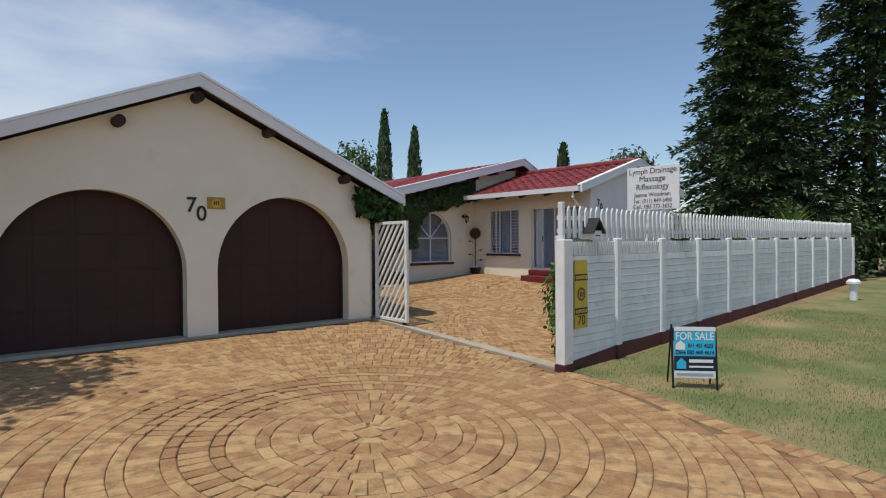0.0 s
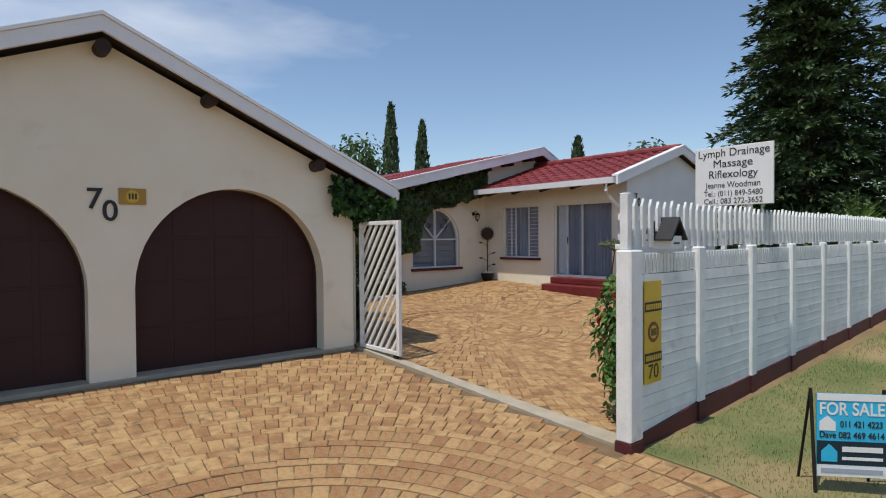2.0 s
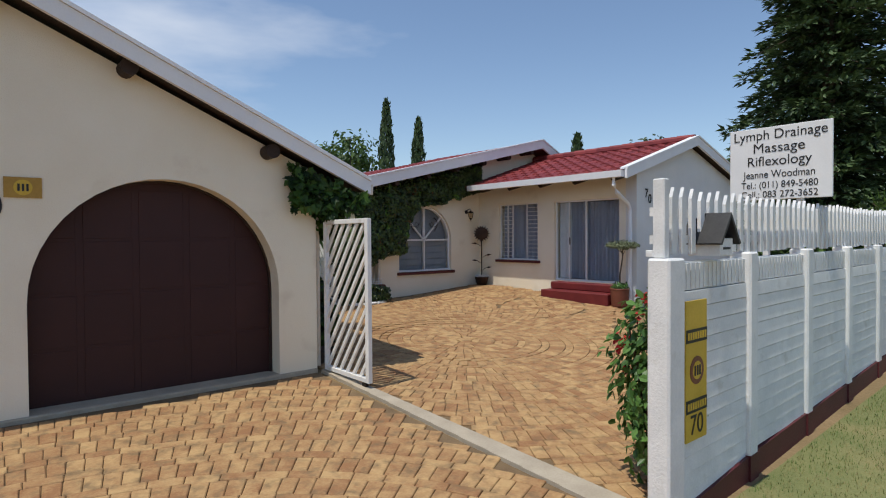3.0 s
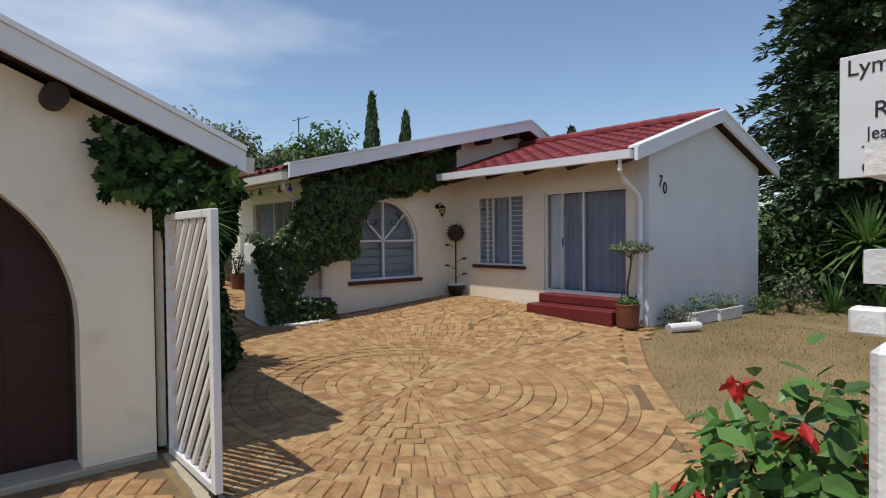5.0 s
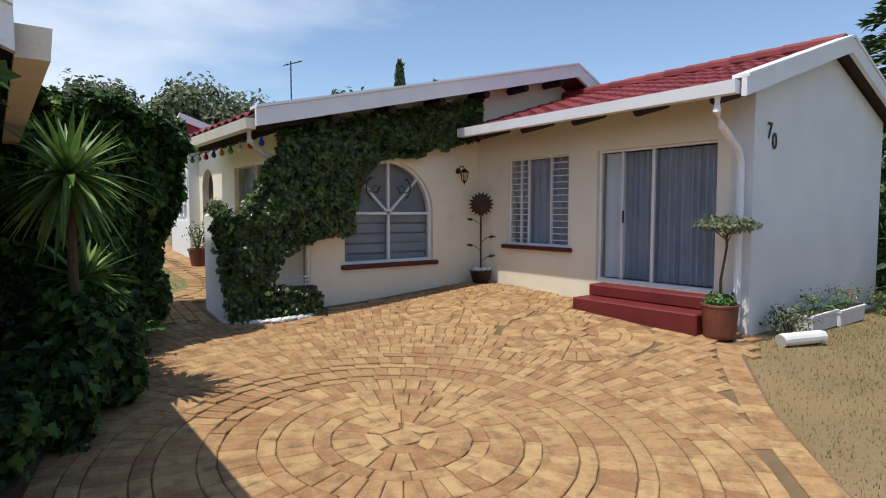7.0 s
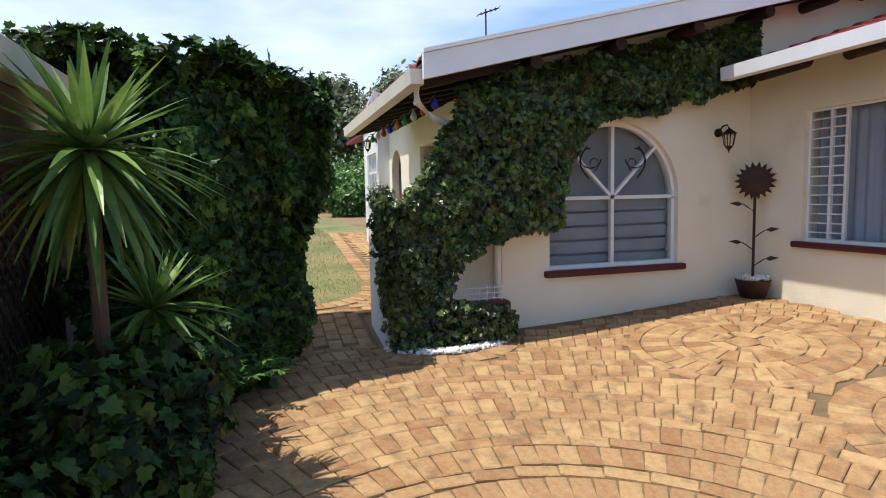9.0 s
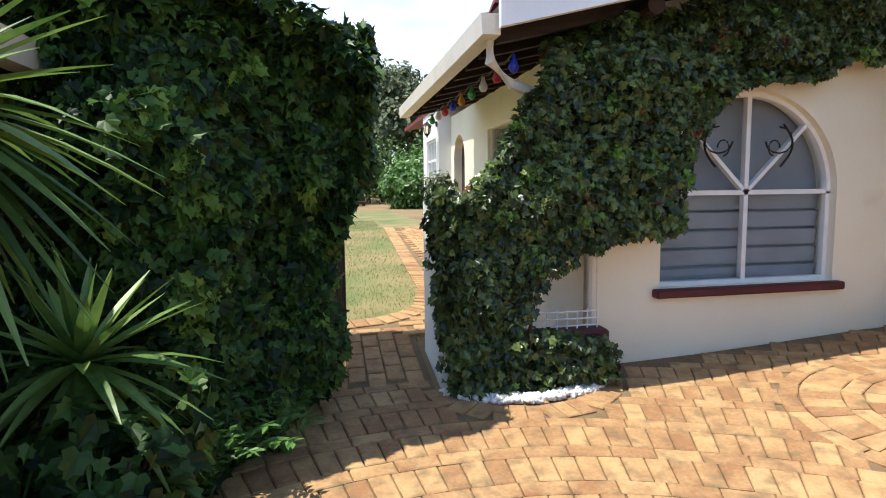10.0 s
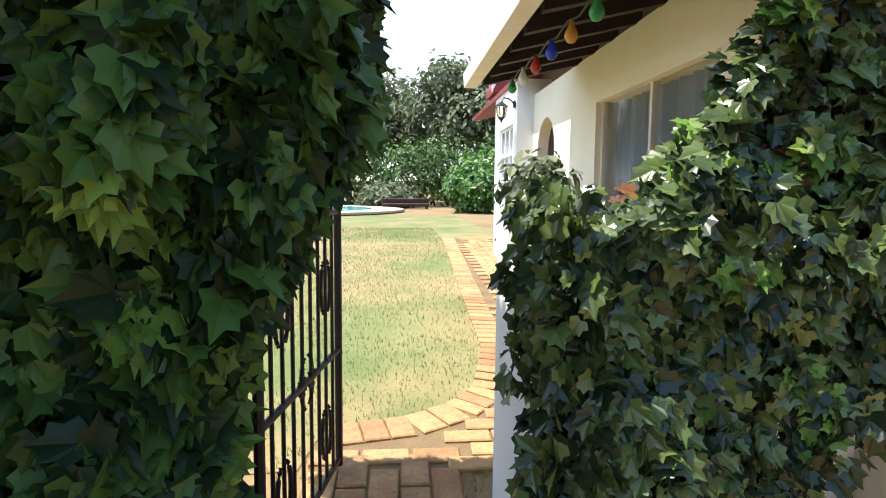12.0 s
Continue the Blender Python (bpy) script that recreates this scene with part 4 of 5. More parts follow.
under(leaves("leaves", p, q, 0.06, IVY_DARK, ivy, LOBED), iv)
for k in range(6):
    x = 8.22 + 0.06 * k
    pts = [(x + 0.09 * math.sin(k * 1.7 + t * 3) + 0.25 * t, 12.80 + 0.02 * math.sin(k + t), 0.25 + t * (1.3 + 0.12 * k)) for t in np.linspace(0, 1, 9)]
    under(part("stem", tube(pts, 0.012, 6, 0.006), BARK, ivy), iv)

HEDGE = [(7.46, 12.62), (7.2, 12.42), (6.85, 12.12), (6.42, 11.9), (5.95, 12.2)]


def hedge_leaf(u, v, w):
    s = u * 4
    i = min(int(s), 3)
    f = s - i
    (xa, ya), (xb, yb) = HEDGE[i], HEDGE[i + 1]
    d = Vector((xb - xa, yb - ya)).normalized()
    n = Vector((d.y, -d.x)) * (1 if d.y * 0 - d.x * 1 > 0 else -1)
    n = Vector((-d.y, d.x)) if Vector((-d.y, d.x)).y < 0 else Vector((d.y, -d.x))
    x, y = xa + (xb - xa) * f, ya + (yb - ya) * f
    top = 2.42 + 0.16 * noise.noise((x * 2.5, y * 2.5, 0)) - 0.8 * max(0, x - 7.12) + 0.06 * math.sin(x * 9)
    lo = 0.2 + 0.35 * max(0.0, (x - 7.0))
    z = lo + (top - lo) * v
    bulge = 0.26 * noise.noise((x * 2, y * 2, z * 2)) + 0.13 * noise.noise((x * 6, y * 6, z * 6)) - 0.20 * (1 - v) * (x > 7.05)
    k = bulge - 0.4 * w * w
    return (x + n.x * k, y + n.y * k, z), (n.x, n.y, 0.35 + (1.0 if v > 0.93 else 0))


hedge = thing("ivy_hedge", 6.6, 12.3, g(6.6, 12.3), "tall thick green ivy hedge over the garden wall", "hedge", kind="stuff")
hv = Matrix.Translation((-6.6 * S, -12.3 * S, -g(6.6, 12.3) * S))
p, q = scatter(19000, hedge_leaf)
under(leaves("leaves", p, q, 0.078, IVY, hedge, LOBED), hv)
p, q = scatter(30000, hedge_leaf)
p, q = zip(*[(a, b) for a, b in zip(p, q) if noise.noise((a[0] * 5, a[1] * 5, a[2] * 5)) > 0.36 + 0.06 * (1.6 - a[2])])
under(leaves("young_leaves", p, q, 0.075, YOUNG, hedge, LOBED, jitter=0.4), hv)
p, q = scatter(4200, lambda u, v, w: ((5.7 + 1.85 * u + 0.05 * math.sin(v * 30), 11.75 + 0.55 * u + (1.3 - 0.45 * u) * v, 2.40 + 0.18 * noise.noise((u * 7, v * 7, 2)) - 0.9 * max(0, u - 0.72) + 0.05 * w), (0, -0.3, 1)))
under(leaves("leaves", p, q, 0.085, IVY, hedge, LOBED), hv)
p, q = scatter(5200, lambda u, v, w: ((7.22 + 0.09 * noise.noise((u * 4, v * 5, 3)) + 0.36 * min(1.0, max(0.0, (v - 0.3) / 0.35)) - 0.18 * w * w, 12.58 + 0.62 * u, 0.45 + 1.98 * v), (1, -0.4, 0.3)))
under(leaves("leaves", p, q, 0.09, IVY, hedge, LOBED), hv)

# leaf mass added behind the wall top to cast shade on the gate path
p, q = scatter(3600, lambda u, v, w: ((6.75 + 0.82 * u + 0.06 * noise.noise((v * 7, w * 5, 1)), 13.0 + 0.9 * v, 1.95 + 0.42 * w + 0.12 * noise.noise((u * 6, v * 6, 4))), (0.6, -0.3, 0.7)))
under(leaves("leaves", p, q, 0.085, IVY, hedge, LOBED), hv)

corner = thing("garage_vine", 5.4, 8.8, 1.7, "leafy vine hanging under the garage eave", "vine", kind="stuff")
cv = Matrix.Translation((-5.4 * S, -8.8 * S, -1.7 * S))


def vine_leaf(u, v, w):
    x = 5.14 + 0.81 * u
    top = gable_z(x, GA, GT, GS) - 0.24
    lo = 1.82 + 0.3 * noise.noise((x * 5, 0, 0)) + 0.25 * max(0, 5.25 - x)
    z = top - (top - lo) * v
    return ((x, 8.84 - 0.30 * w * (0.4 + 0.6 * u), z), (0, -1, 0.4)) if z > lo else None


p, q = scatter(1000, vine_leaf)
under(leaves("leaves", p, q, 0.10, IVY, corner, LOBED), cv)
p, q = scatter(1700, lambda u, v, w: ((5.52 + 0.35 * w, 8.9 + 1.3 * u, 1.55 + 0.5 * v), (1, -0.3, 0.3)))
under(leaves("leaves", p, q, 0.10, IVY, corner, LOBED), cv)

# ---- bed of yuccas and ferns by the garage ----
bed = [(5.48, 9.0), (5.95, 9.3), (6.2, 10.3), (6.62, 11.7), (6.95, 12.4), (7.25, 12.95), (5.48, 12.95)]
bm = slab(bed, "z", 0.0, 0.16)
tagged(part("planting_bed", bm, SOIL), "dark soil bed along the garage wall", "flower bed", kind="structure")


def yucca(x, y, z0, h, r, n, width, label, lean=(0, 0)):
    t = thing("yucca", x, y, z0, label, "yucca", "yuccas in the beds")
    if h > 0.05:
        part("trunk", tube([(0, 0, -0.05), (lean[0] * 0.4, lean[1] * 0.5, h * 0.5), (lean[0], lean[1], h)], 0.035, 9, 0.03), BARK, t)
    vs, fs = [], []
    for i in range(n):
        az = i * 2.39996 + rng.uniform(-0.2, 0.2)
        el = radians(80 - (105 if y < 10 else 145) * (i / n) ** 0.8 + rng.uniform(-6, 6))
        ln = r * rng.uniform(0.8, 1.1)
        d = Vector((math.cos(az) * math.cos(el), math.sin(az) * math.cos(el), math.sin(el)))
        side = Vector((-math.sin(az), math.cos(az), 0))
        up = side.cross(d)
        base = len(vs)
        for k in range(6):
            f = k / 5
            w = width * (0.55 + 1.3 * f * (1 - f) * 1.6) * (1 - f ** 3) + 0.002
            c = d * (ln * f) + Vector((0, 0, -0.28 * ln * f * f * (1.0 if i > n * 0.35 else 0.3))) + Vector((lean[0], lean[1], h))
            for s, lift in ((-1, 0.35), (0, 0), (1, 0.35)):
                vs.append(tuple(c + side * (s * w) + up * (lift * w * (-1))))
        for k in range(5):
            for j in range(2):
                a = base + k * 3 + j
                fs.append((a, a + 1, a + 4, a + 3))
    if y < 10:
        raw("foliage", vs, fs, YUCCA, t)["kind"] = "stuff"
        return t
    one = [(k * 3 + j, k * 3 + j + 1, k * 3 + j + 4, k * 3 + j + 3) for k in range(5) for j in range(2)]
    for i in range(n):
        raw("blade", vs[18 * i:18 * i + 18], one, YUCCA, t)
    return t


yucca(6.39, 10.82, g(6.3, 11), 1.62, 0.52, 120, 0.023, "tall yucca with a bright green spiky rosette")
yucca(6.50, 11.38, g(6.5, 11.4), 0.82, 0.45, 70, 0.022, "yucca with a lower spiky rosette")


lt = thing("lattice_panel", 5.60, 12.25, 0.3, "weathered brown timber lattice panel on the garage side", "trellis")
for y in (-0.7, 0.7):
    part("stile", box(-0.02, 0.02, y - 0.03, y + 0.03, 0, 1.46, 0.004), LATTICE, lt)
for z in (0.03, 1.43):
    part("rail", box(-0.018, 0.018, -0.668, 0.668, z - 0.03, z + 0.03, 0.004), LATTICE, lt)
for k in range(-14, 12):
    y0 = k * 0.11
    ends = [(y, 1.40 - (y - y0) * 1.15) for y in np.linspace(-0.66, 0.66, 120) if 0.07 < 1.40 - (y - y0) * 1.15 < 1.39]
    if len(ends) > 4:
        (ya, za), (yb, zb) = ends[0], ends[-1]
        part("slat", slab([(ya, za - 0.02), (ya, za + 0.02), (yb, zb + 0.02), (yb, zb - 0.02)], "x", 0.003, 0.016), LATTICE, lt)
        part("slat", slab([(-ya, za - 0.02), (-ya, za + 0.02), (-yb, zb + 0.02), (-yb, zb - 0.02)], "x", -0.014, -0.001), LATTICE, lt)


def fern(x, y, r, n, label):
    t = thing("fern", x, y, g(x, y) + 0.1, label, "fern", "ferns in the bed")
    p, q, al = [], [], []
    for i in range(n):
        az, el = rng.uniform(0, 6.28), radians(rng.uniform(35, 80))
        for f in np.linspace(0.15, 1, 12):
            c = np.array((math.cos(az) * math.cos(el), math.sin(az) * math.cos(el), math.sin(el))) * r * f - np.array((0, 0, 0.35 * r * f * f))
            for s in (-1, 1):
                p.append(c)
                q.append((0, 0, 1))
                al.append(np.array((-math.sin(az) * s + 0.5 * math.cos(az), math.cos(az) * s + 0.5 * math.sin(az), 0.0)))
    leaves("fronds", p, q, 0.06, BUSH, t, SPRAY, along=al, jitter=0.2)


for x, y, r in ((6.85, 12.0, 0.5), (6.98, 12.3, 0.4), (6.75, 11.75, 0.45), (7.12, 12.6, 0.32), (6.45, 11.1, 0.4)):
    fern(x, y, r, 14, "feathery green fern in the shady bed")

# ---- pebbles round the planter ----
ring = thing("pebble_border", 8.53, 12.74, g(8.55, 12.6), "white pebbles round the ivy planter", "pebbles", kind="stuff")
pm = bmesh.new()
for i in range(620):
    a = rng.uniform(math.pi, 2 * math.pi)
    rr = rng.uniform(0.74, 1.10)
    x, y = 0.05 + 0.50 * rr * math.cos(a) * 1.05, 0.13 + 0.24 * rr * math.sin(a) * 1.15
    b = bmesh.new()
    bmesh.ops.create_icosphere(b, subdivisions=1, radius=1)
    sx, sy, sz = rng.uniform(0.014, 0.033, 3)
    for v in b.verts:
        v.co = Vector((x + v.co.x * sx, y + v.co.y * sy, 0.02 + 0.02 * (i % 3) / 2 + v.co.z * sz * 0.8))
    join(pm, b)
part("pebbles", pm, PEBBLE, ring, smooth=True)

# ---- potted sunflower ornament ----
sx, sy = 11.94, 12.84
sz = g(sx, sy) + 0.012
pot = thing("plant_pot", sx, sy, sz, "dark brown bowl pot filled with white pebbles", "pot")
part("bowl", lathe([(0.09, 0), (0.12, 0.02), (0.165, 0.18), (0.175, 0.20), (0.16, 0.205), (0.14, 0.17), (0.02, 0.165)], 24), RUST, pot, smooth=True)
pm = bmesh.new()
for i in range(90):
    a, rr = rng.uniform(0, 6.28), 0.145 * math.sqrt(rng.random())
    b = bmesh.new()
    bmesh.ops.create_icosphere(b, subdivisions=1, radius=0.022)
    bmesh.ops.translate(b, verts=b.verts, vec=(rr * math.cos(a), rr * math.sin(a), 0.205 + rng.uniform(0, 0.03)))
    join(pm, b)
part("pebbles", pm, PEBBLE, pot, "white pebbles", smooth=True)["kind"] = "stuff"
sf = thing("sunflower_ornament", sx, sy, sz + 0.17, "rusty metal sunflower on a stem with leaves", "ornament")
part("stem", tube([(0, 0, 0.0), (0, 0, 1.0)], 0.014, 8), RUST, sf)
head = None
b = bmesh.new()
for k in range(18):
    a = 2 * math.pi * k / 18
    c, s = math.cos(a), math.sin(a)
    b.faces.new([b.verts.new(Vector((0, 0, 1.06)) + Vector(v)) for v in ((-c * 0.125 - s * 0.03, 0, 0.125 * s - c * 0.03), (-c * 0.2, -0.03, 0.2 * s), (-c * 0.125 + s * 0.03, 0, 0.125 * s + c * 0.03))])
head = part("petals", b, RUST, sf)
head.modifiers.new("thick", "SOLIDIFY").thickness = 0.006
head.rotation_euler = (0, 0, radians(-40))
disc = part("flower_disc", lathe([(0.15, 0), (0.15, 0.015), (0.11, 0.03), (0.02, 0.038)], 24), RUST, sf)
disc.matrix_basis = pose(0, 0, 1.06 * S, 90, 0, -40)
for z, s in ((0.82, -1), (0.55, 1), (0.42, -1), (0.25, 1)):
    b = tube([(0, 0, z - 0.08), (0.05 * s, -0.04 * s, z - 0.03), (0.09 * s, -0.06 * s, z)], 0.006, 6)
    u, w = Vector((0.8 * s, -0.6 * s, 0.1)), Vector((0, 0, 1))
    o = Vector((0.09 * s, -0.06 * s, z))
    b.faces.new([b.verts.new(o + u * i + w * j) for i, j in ((0, 0), (0.05, 0.025), (0.13, 0.0), (0.05, -0.025))])
    lf = part("metal_leaf", b, RUST, sf)
    lf.modifiers.new("thick", "SOLIDIFY").thickness = 0.004

# ---- wall lanterns ----


def lantern(x, y, z, label, out, long=True):
    t = thing("wall_lantern", x, y, z, label, "lantern")
    o = Vector(out)
    part("wall_plate", tube([o * -0.16, o * -0.14], 0.045, 14), IRON, t)
    part("bracket", tube([o * -0.15, o * -0.09 + Vector((0, 0, 0.06)), o * -0.03 + Vector((0, 0, 0.07)), Vector((0, 0, 0.03))], 0.009, 8), IRON, t)
    part("cap", lathe([(0.012, 0.03), (0.03, 0.015), (0.075, -0.02), (0.08, -0.03)], 6), IRON, t)
    part("lamp_glass", lathe([(0.062, -0.032), (0.042, -0.15)], 6), LAMP_GLASS, t)
    for k in range(6):
        a = math.pi / 3 * k
        part("rib", tube([(0.064 * math.cos(a), 0.064 * math.sin(a), -0.03), (0.044 * math.cos(a), 0.044 * math.sin(a), -0.15)], 0.005, 5), IRON, t)
    part("base", lathe([(0.046, -0.15), (0.03, -0.17), (0.012, -0.19), (0.003, -0.22)], 6), IRON, t)


lantern(11.70, AY - 0.165, 2.12, "black iron wall lantern beside the arched window", (0, -1, 0))
lantern(8.855, 18.22, 2.52, "black wall lantern on the white bay", (-1, 0, 0))

# ---- topiary pot, planters, kerb piece ----
px_, py_ = 11.72, 8.97
pz = g(px_, py_) + 0.012
tp = thing("topiary_pot", px_, py_, pz, "ribbed reddish-brown pot beside the steps", "pot")
part("pot", lathe([(0.13, 0), (0.145, 0.01)] + [(0.150 + 0.02 * i / 12 + (0.004 if i % 2 else 0), 0.02 + 0.025 * i) for i in range(13)] + [(0.185, 0.345), (0.16, 0.35), (0.15, 0.30), (0.02, 0.30)], 26), TERRACOTTA, tp, smooth=True)
tt = thing("topiary_tree", px_, py_, pz + 0.29, "small standard tree with a round leafy crown", "tree")
part("trunk", tube([(0, 0, 0), (0.02, 0.01, 0.3), (0.06, -0.02, 0.62), (0.06, -0.02, 0.8)], 0.016, 8, 0.011), BARK, tt)
for k in range(6):
    part("branch", tube([(0.06, -0.02, 0.66 + 0.02 * k), (0.06 + 0.12 * math.cos(k), -0.02 + 0.12 * math.sin(k), 0.80), (0.06 + 0.24 * math.cos(k), -0.02 + 0.24 * math.sin(k), 0.86)], 0.008, 6, 0.004), BARK, tt)
p, q = scatter(900, lambda u, v, w: ((0.06 + (0.30 * math.sqrt(u)) * math.cos(v * 6.28), -0.02 + 0.30 * math.sqrt(u) * math.sin(v * 6.28), 0.86 + 0.17 * (w - 0.45) * (1.1 - u)), (math.cos(v * 6.28), math.sin(v * 6.28), 0.7)))
leaves("crown", p, q, 0.045, OLIVE, tt)
p, q = scatter(420, lambda u, v, w: ((0.15 * math.sqrt(u) * math.cos(v * 6.28), 0.15 * math.sqrt(u) * math.sin(v * 6.28), 0.02 + 0.13 * w), (math.cos(v * 6.28), math.sin(v * 6.28), 0.6)))
up = thing("pot_plant", px_, py_, pz + 0.29, "bright green groundcover in the pot", "plant")
leaves("leaves", p, q, 0.05, BUSH, up)


def planter(x, y, w, label, flowers):
    t = thing("planter_box", x, y, g(x, y) - 0.01, label, "planter", "planters along the wall")
    part("trough", box(-w / 2, w / 2, -0.11, 0.11, 0, 0.17, 0.012), FENCE_WHITE, t)
    part("rim", slab([(-w / 2 - 0.012, 0.172), (w / 2 + 0.012, 0.172), (w / 2 + 0.012, 0.20), (-w / 2 - 0.012, 0.20)], "y", -0.122, 0.122), FENCE_WHITE, t)
    part("soil", box(-w / 2 + 0.02, w / 2 - 0.02, -0.09, 0.09, 0.201, 0.206), SOIL, t)
    pl = thing("bedding_plants", x, y, g(x, y) + 0.19, "small bedding plants in a white planter", "plant")
    p, q = scatter(260, lambda u, v, s: (((u - 0.5) * w * 0.9, (v - 0.5) * 0.2, 0.18 * s * (0.5 + abs(math.sin(u * 9)))), (0, -0.6, 1)))
    leaves("leaves", p, q, 0.04, BUSH, pl)
    if flowers:
        p, q = scatter(26, lambda u, v, s: (((u - 0.5) * w * 0.9, (v - 0.5) * 0.2, 0.12 + 0.08 * s), (0, -0.6, 1)))
        leaves("petals", p, q, 0.03, PETAL, pl)


planter(13.35, 8.68, 0.75, "white concrete planter box by the gable wall", True)
planter(14.25, 8.68, 0.85, "white concrete planter box by the gable wall", True)
kb = thing("edging_log", 12.28, 8.42, g(12.28, 8.42), "white painted concrete edging log on the lawn", "edging", rz=-18)
part("log", tube([(-0.28, 0, 0.06), (-0.26, 0, 0.065), (0.26, 0, 0.065), (0.28, 0, 0.06)], 0.065, 12), FENCE_WHITE, kb)


def shrub(name, x, y, r, h, n, size, mat, label, form=OVAL, stems=6, z0=None):
    z = g(x, y) if z0 is None else z0
    t = thing(name, x, y, z, label, "shrub", "garden shrubs")
    for k in range(stems):
        a = k * 2.4
        part("stem", tube([(0, 0, -0.02), (0.35 * r * math.cos(a), 0.35 * r * math.sin(a), h * 0.45), (0.7 * r * math.cos(a), 0.7 * r * math.sin(a), h * 0.8)], 0.02 * h + 0.004, 6, 0.005), BARK, t)
    sd = x * 3.1 + y

    def pt(u, v, w):
        a, c = u * 6.283, 2 * v - 1
        s = math.sqrt(1 - c * c)
        d = Vector((s * math.cos(a), s * math.sin(a), c))
        k = (1 - 0.5 * w * w) * (1 + 0.55 * noise.noise(d * 2.2 + Vector((sd, 0, 0))) + 0.25 * noise.noise(d * 6 + Vector((0, sd, 0))))
        return (d.x * r * k, d.y * r * k, max(0.02, h * (0.52 + 0.48 * c * k))), tuple(d + Vector((0, 0, 0.4)))
    p, q = scatter(n, pt)
    leaves("foliage", p, q, size, mat, t, form)
    return t


shrub("shrub", 12.5, 8.62, 0.22, 0.36, 350, 0.05, OLIVE, "small grey-green shrub at the house corner")
shrub("shrub", 16.3, 8.35, 0.40, 0.8, 500, 0.07, OLIVE, "loose shrub at the end of the gable wall")
shrub("shrub", 15.6, 8.55, 0.25, 0.4, 250, 0.06, BUSH, "low green plant by the gable wall")
for x, y in ((17.2, 7.9), (17.9, 7.3), (18.6, 6.7)):
    t = yucca(x, y, g(x, y), 0.0, 0.85, 70, 0.016, "clump of thin strap-leaved plants")
yucca(18.2, 7.6, g(18.2, 7.6), 1.25, 1.15, 110, 0.035, "large yucca in front of the conifers")
yucca(19.2, 6.6, g(19, 6.6), 1.6, 1.1, 100, 0.035, "large yucca in front of the conifers")
for x, y, r, h in ((18.4, 9.9, 1.3, 2.3), (19.9, 8.8, 1.4, 2.6), (20.6, 7.2, 1.4, 2.5), (21.2, 5.9, 1.2, 2.2), (17.9, 11.6, 1.3, 2.4), (22.5, 4.0, 1.5, 2.6), (23.5, 2.2, 1.6, 2.8)):
    shrub("garden_hedge", x, y, r, h, 1500, 0.16, TREE_GREEN, "dark green hedge shrub under the conifers")

for x, y, r, h in ((6.12, 11.25, 0.36, 0.6), (5.98, 10.5, 0.34, 0.55), (6.45, 11.7, 0.36, 0.8), (5.85, 9.8, 0.25, 0.5), (6.36, 10.8, 0.24, 0.6), (6.55, 11.2, 0.3, 0.75), (6.62, 10.75, 0.16, 0.5), (6.2, 10.2, 0.22, 0.6), (6.40, 10.62, 0.2, 0.85)):
    shrub("bed_shrub", x, y, r, h, 900, 0.085, IVY, "dark leafy shrub in the shady bed", LOBED)

# flowering bush beside the gate opening
fbz = g(5.95, 5.1)
fl = shrub("flowering_bush", 6.02, 5.03, 0.29, 1.36, 2000, 0.08, BUSH, "leafy bush with red trumpet flowers")
p, q = [], []
for k in range(16):
    a, z = rng.uniform(0, 6.28), rng.uniform(0.5, 1.32)
    c = np.array((0.24 * math.cos(a), 0.24 * math.sin(a), z))
    for j in range(7):
        p.append(c + rng.normal(0, 0.018, 3))
        q.append((math.cos(a), math.sin(a), 0.5))
leaves("flowers", p, q, 0.07, PETAL, fl, jitter=0.9)["kind"] = "stuff"

# ---- signs and numbers ----
wall_face = lambda x, y, z: Matrix.Translation((S * x, S * y, S * z)) @ pose(0, 0, 0, 90, 0, 0)
num = thing("house_number", 2.5, GY - 0.005, 1.85, "black metal house number on the garage wall", "number")
text("digit", "7", 0.30, BLACK, num, pose(-0.05 * S, -0.006, 0.06 * S, 90, 0, 0), bold=0.004)
text("digit", "0", 0.30, BLACK, num, pose(0.09 * S, -0.006, -0.06 * S, 90, 0, 0), bold=0.004)
num = thing("house_number", 12.52, WY - 0.005, 2.28, "black metal house number on the gable wall", "number")
text("digit", "7", 0.24, BLACK, num, pose(-0.06 * S, -0.006, 0.05 * S, 90, 0, 0), bold=0.004)
text("digit", "0", 0.24, BLACK, num, pose(0.06 * S, -0.006, -0.05 * S, 90, 0, 0), bold=0.004)
pl = thing("alarm_plate", 2.80, GY - 0.004, 1.955, "small yellow security plate on the garage wall", "sign")
part("plate", box(-0.13, 0.13, -0.008, 0, -0.085, 0.085), BRONZE, pl)
part("emblem", slab(arc(0, 0, 0.065, 0, 360, 20)[:-1], "y", -0.011, -0.0085), YELLOW, pl)
for x in (-0.03, 0.0, 0.03):
    part("letter_bar", box(x - 0.008, x + 0.008, -0.014, -0.0115, -0.03, 0.03), BLACK, pl)

ys_ = thing("security_sign", 5.74, FY - 0.055, 0.71, "tall yellow and black security sign on the wall", "sign")
part("board", box(-0.13, 0.13, -0.012, -0.002, -0.42, 0.42), YELLOW, ys_)
for z0, z1 in ((0.17, 0.25), (-0.25, -0.17)):
    part("black_band", box(-0.13, 0.13, -0.0145, -0.0125, z0, z1), BLACK, ys_)
    for k in range(8):
        part("digit_bar", box(-0.115 + k * 0.03, -0.095 + k * 0.03, -0.0168, -0.0148, z0 + 0.018, z1 - 0.018), YELLOW, ys_)
part("emblem", slab(arc(0, 0, 0.085, 0, 360, 24)[:-1], "y", -0.015, -0.0125), TERRACOTTA, ys_)
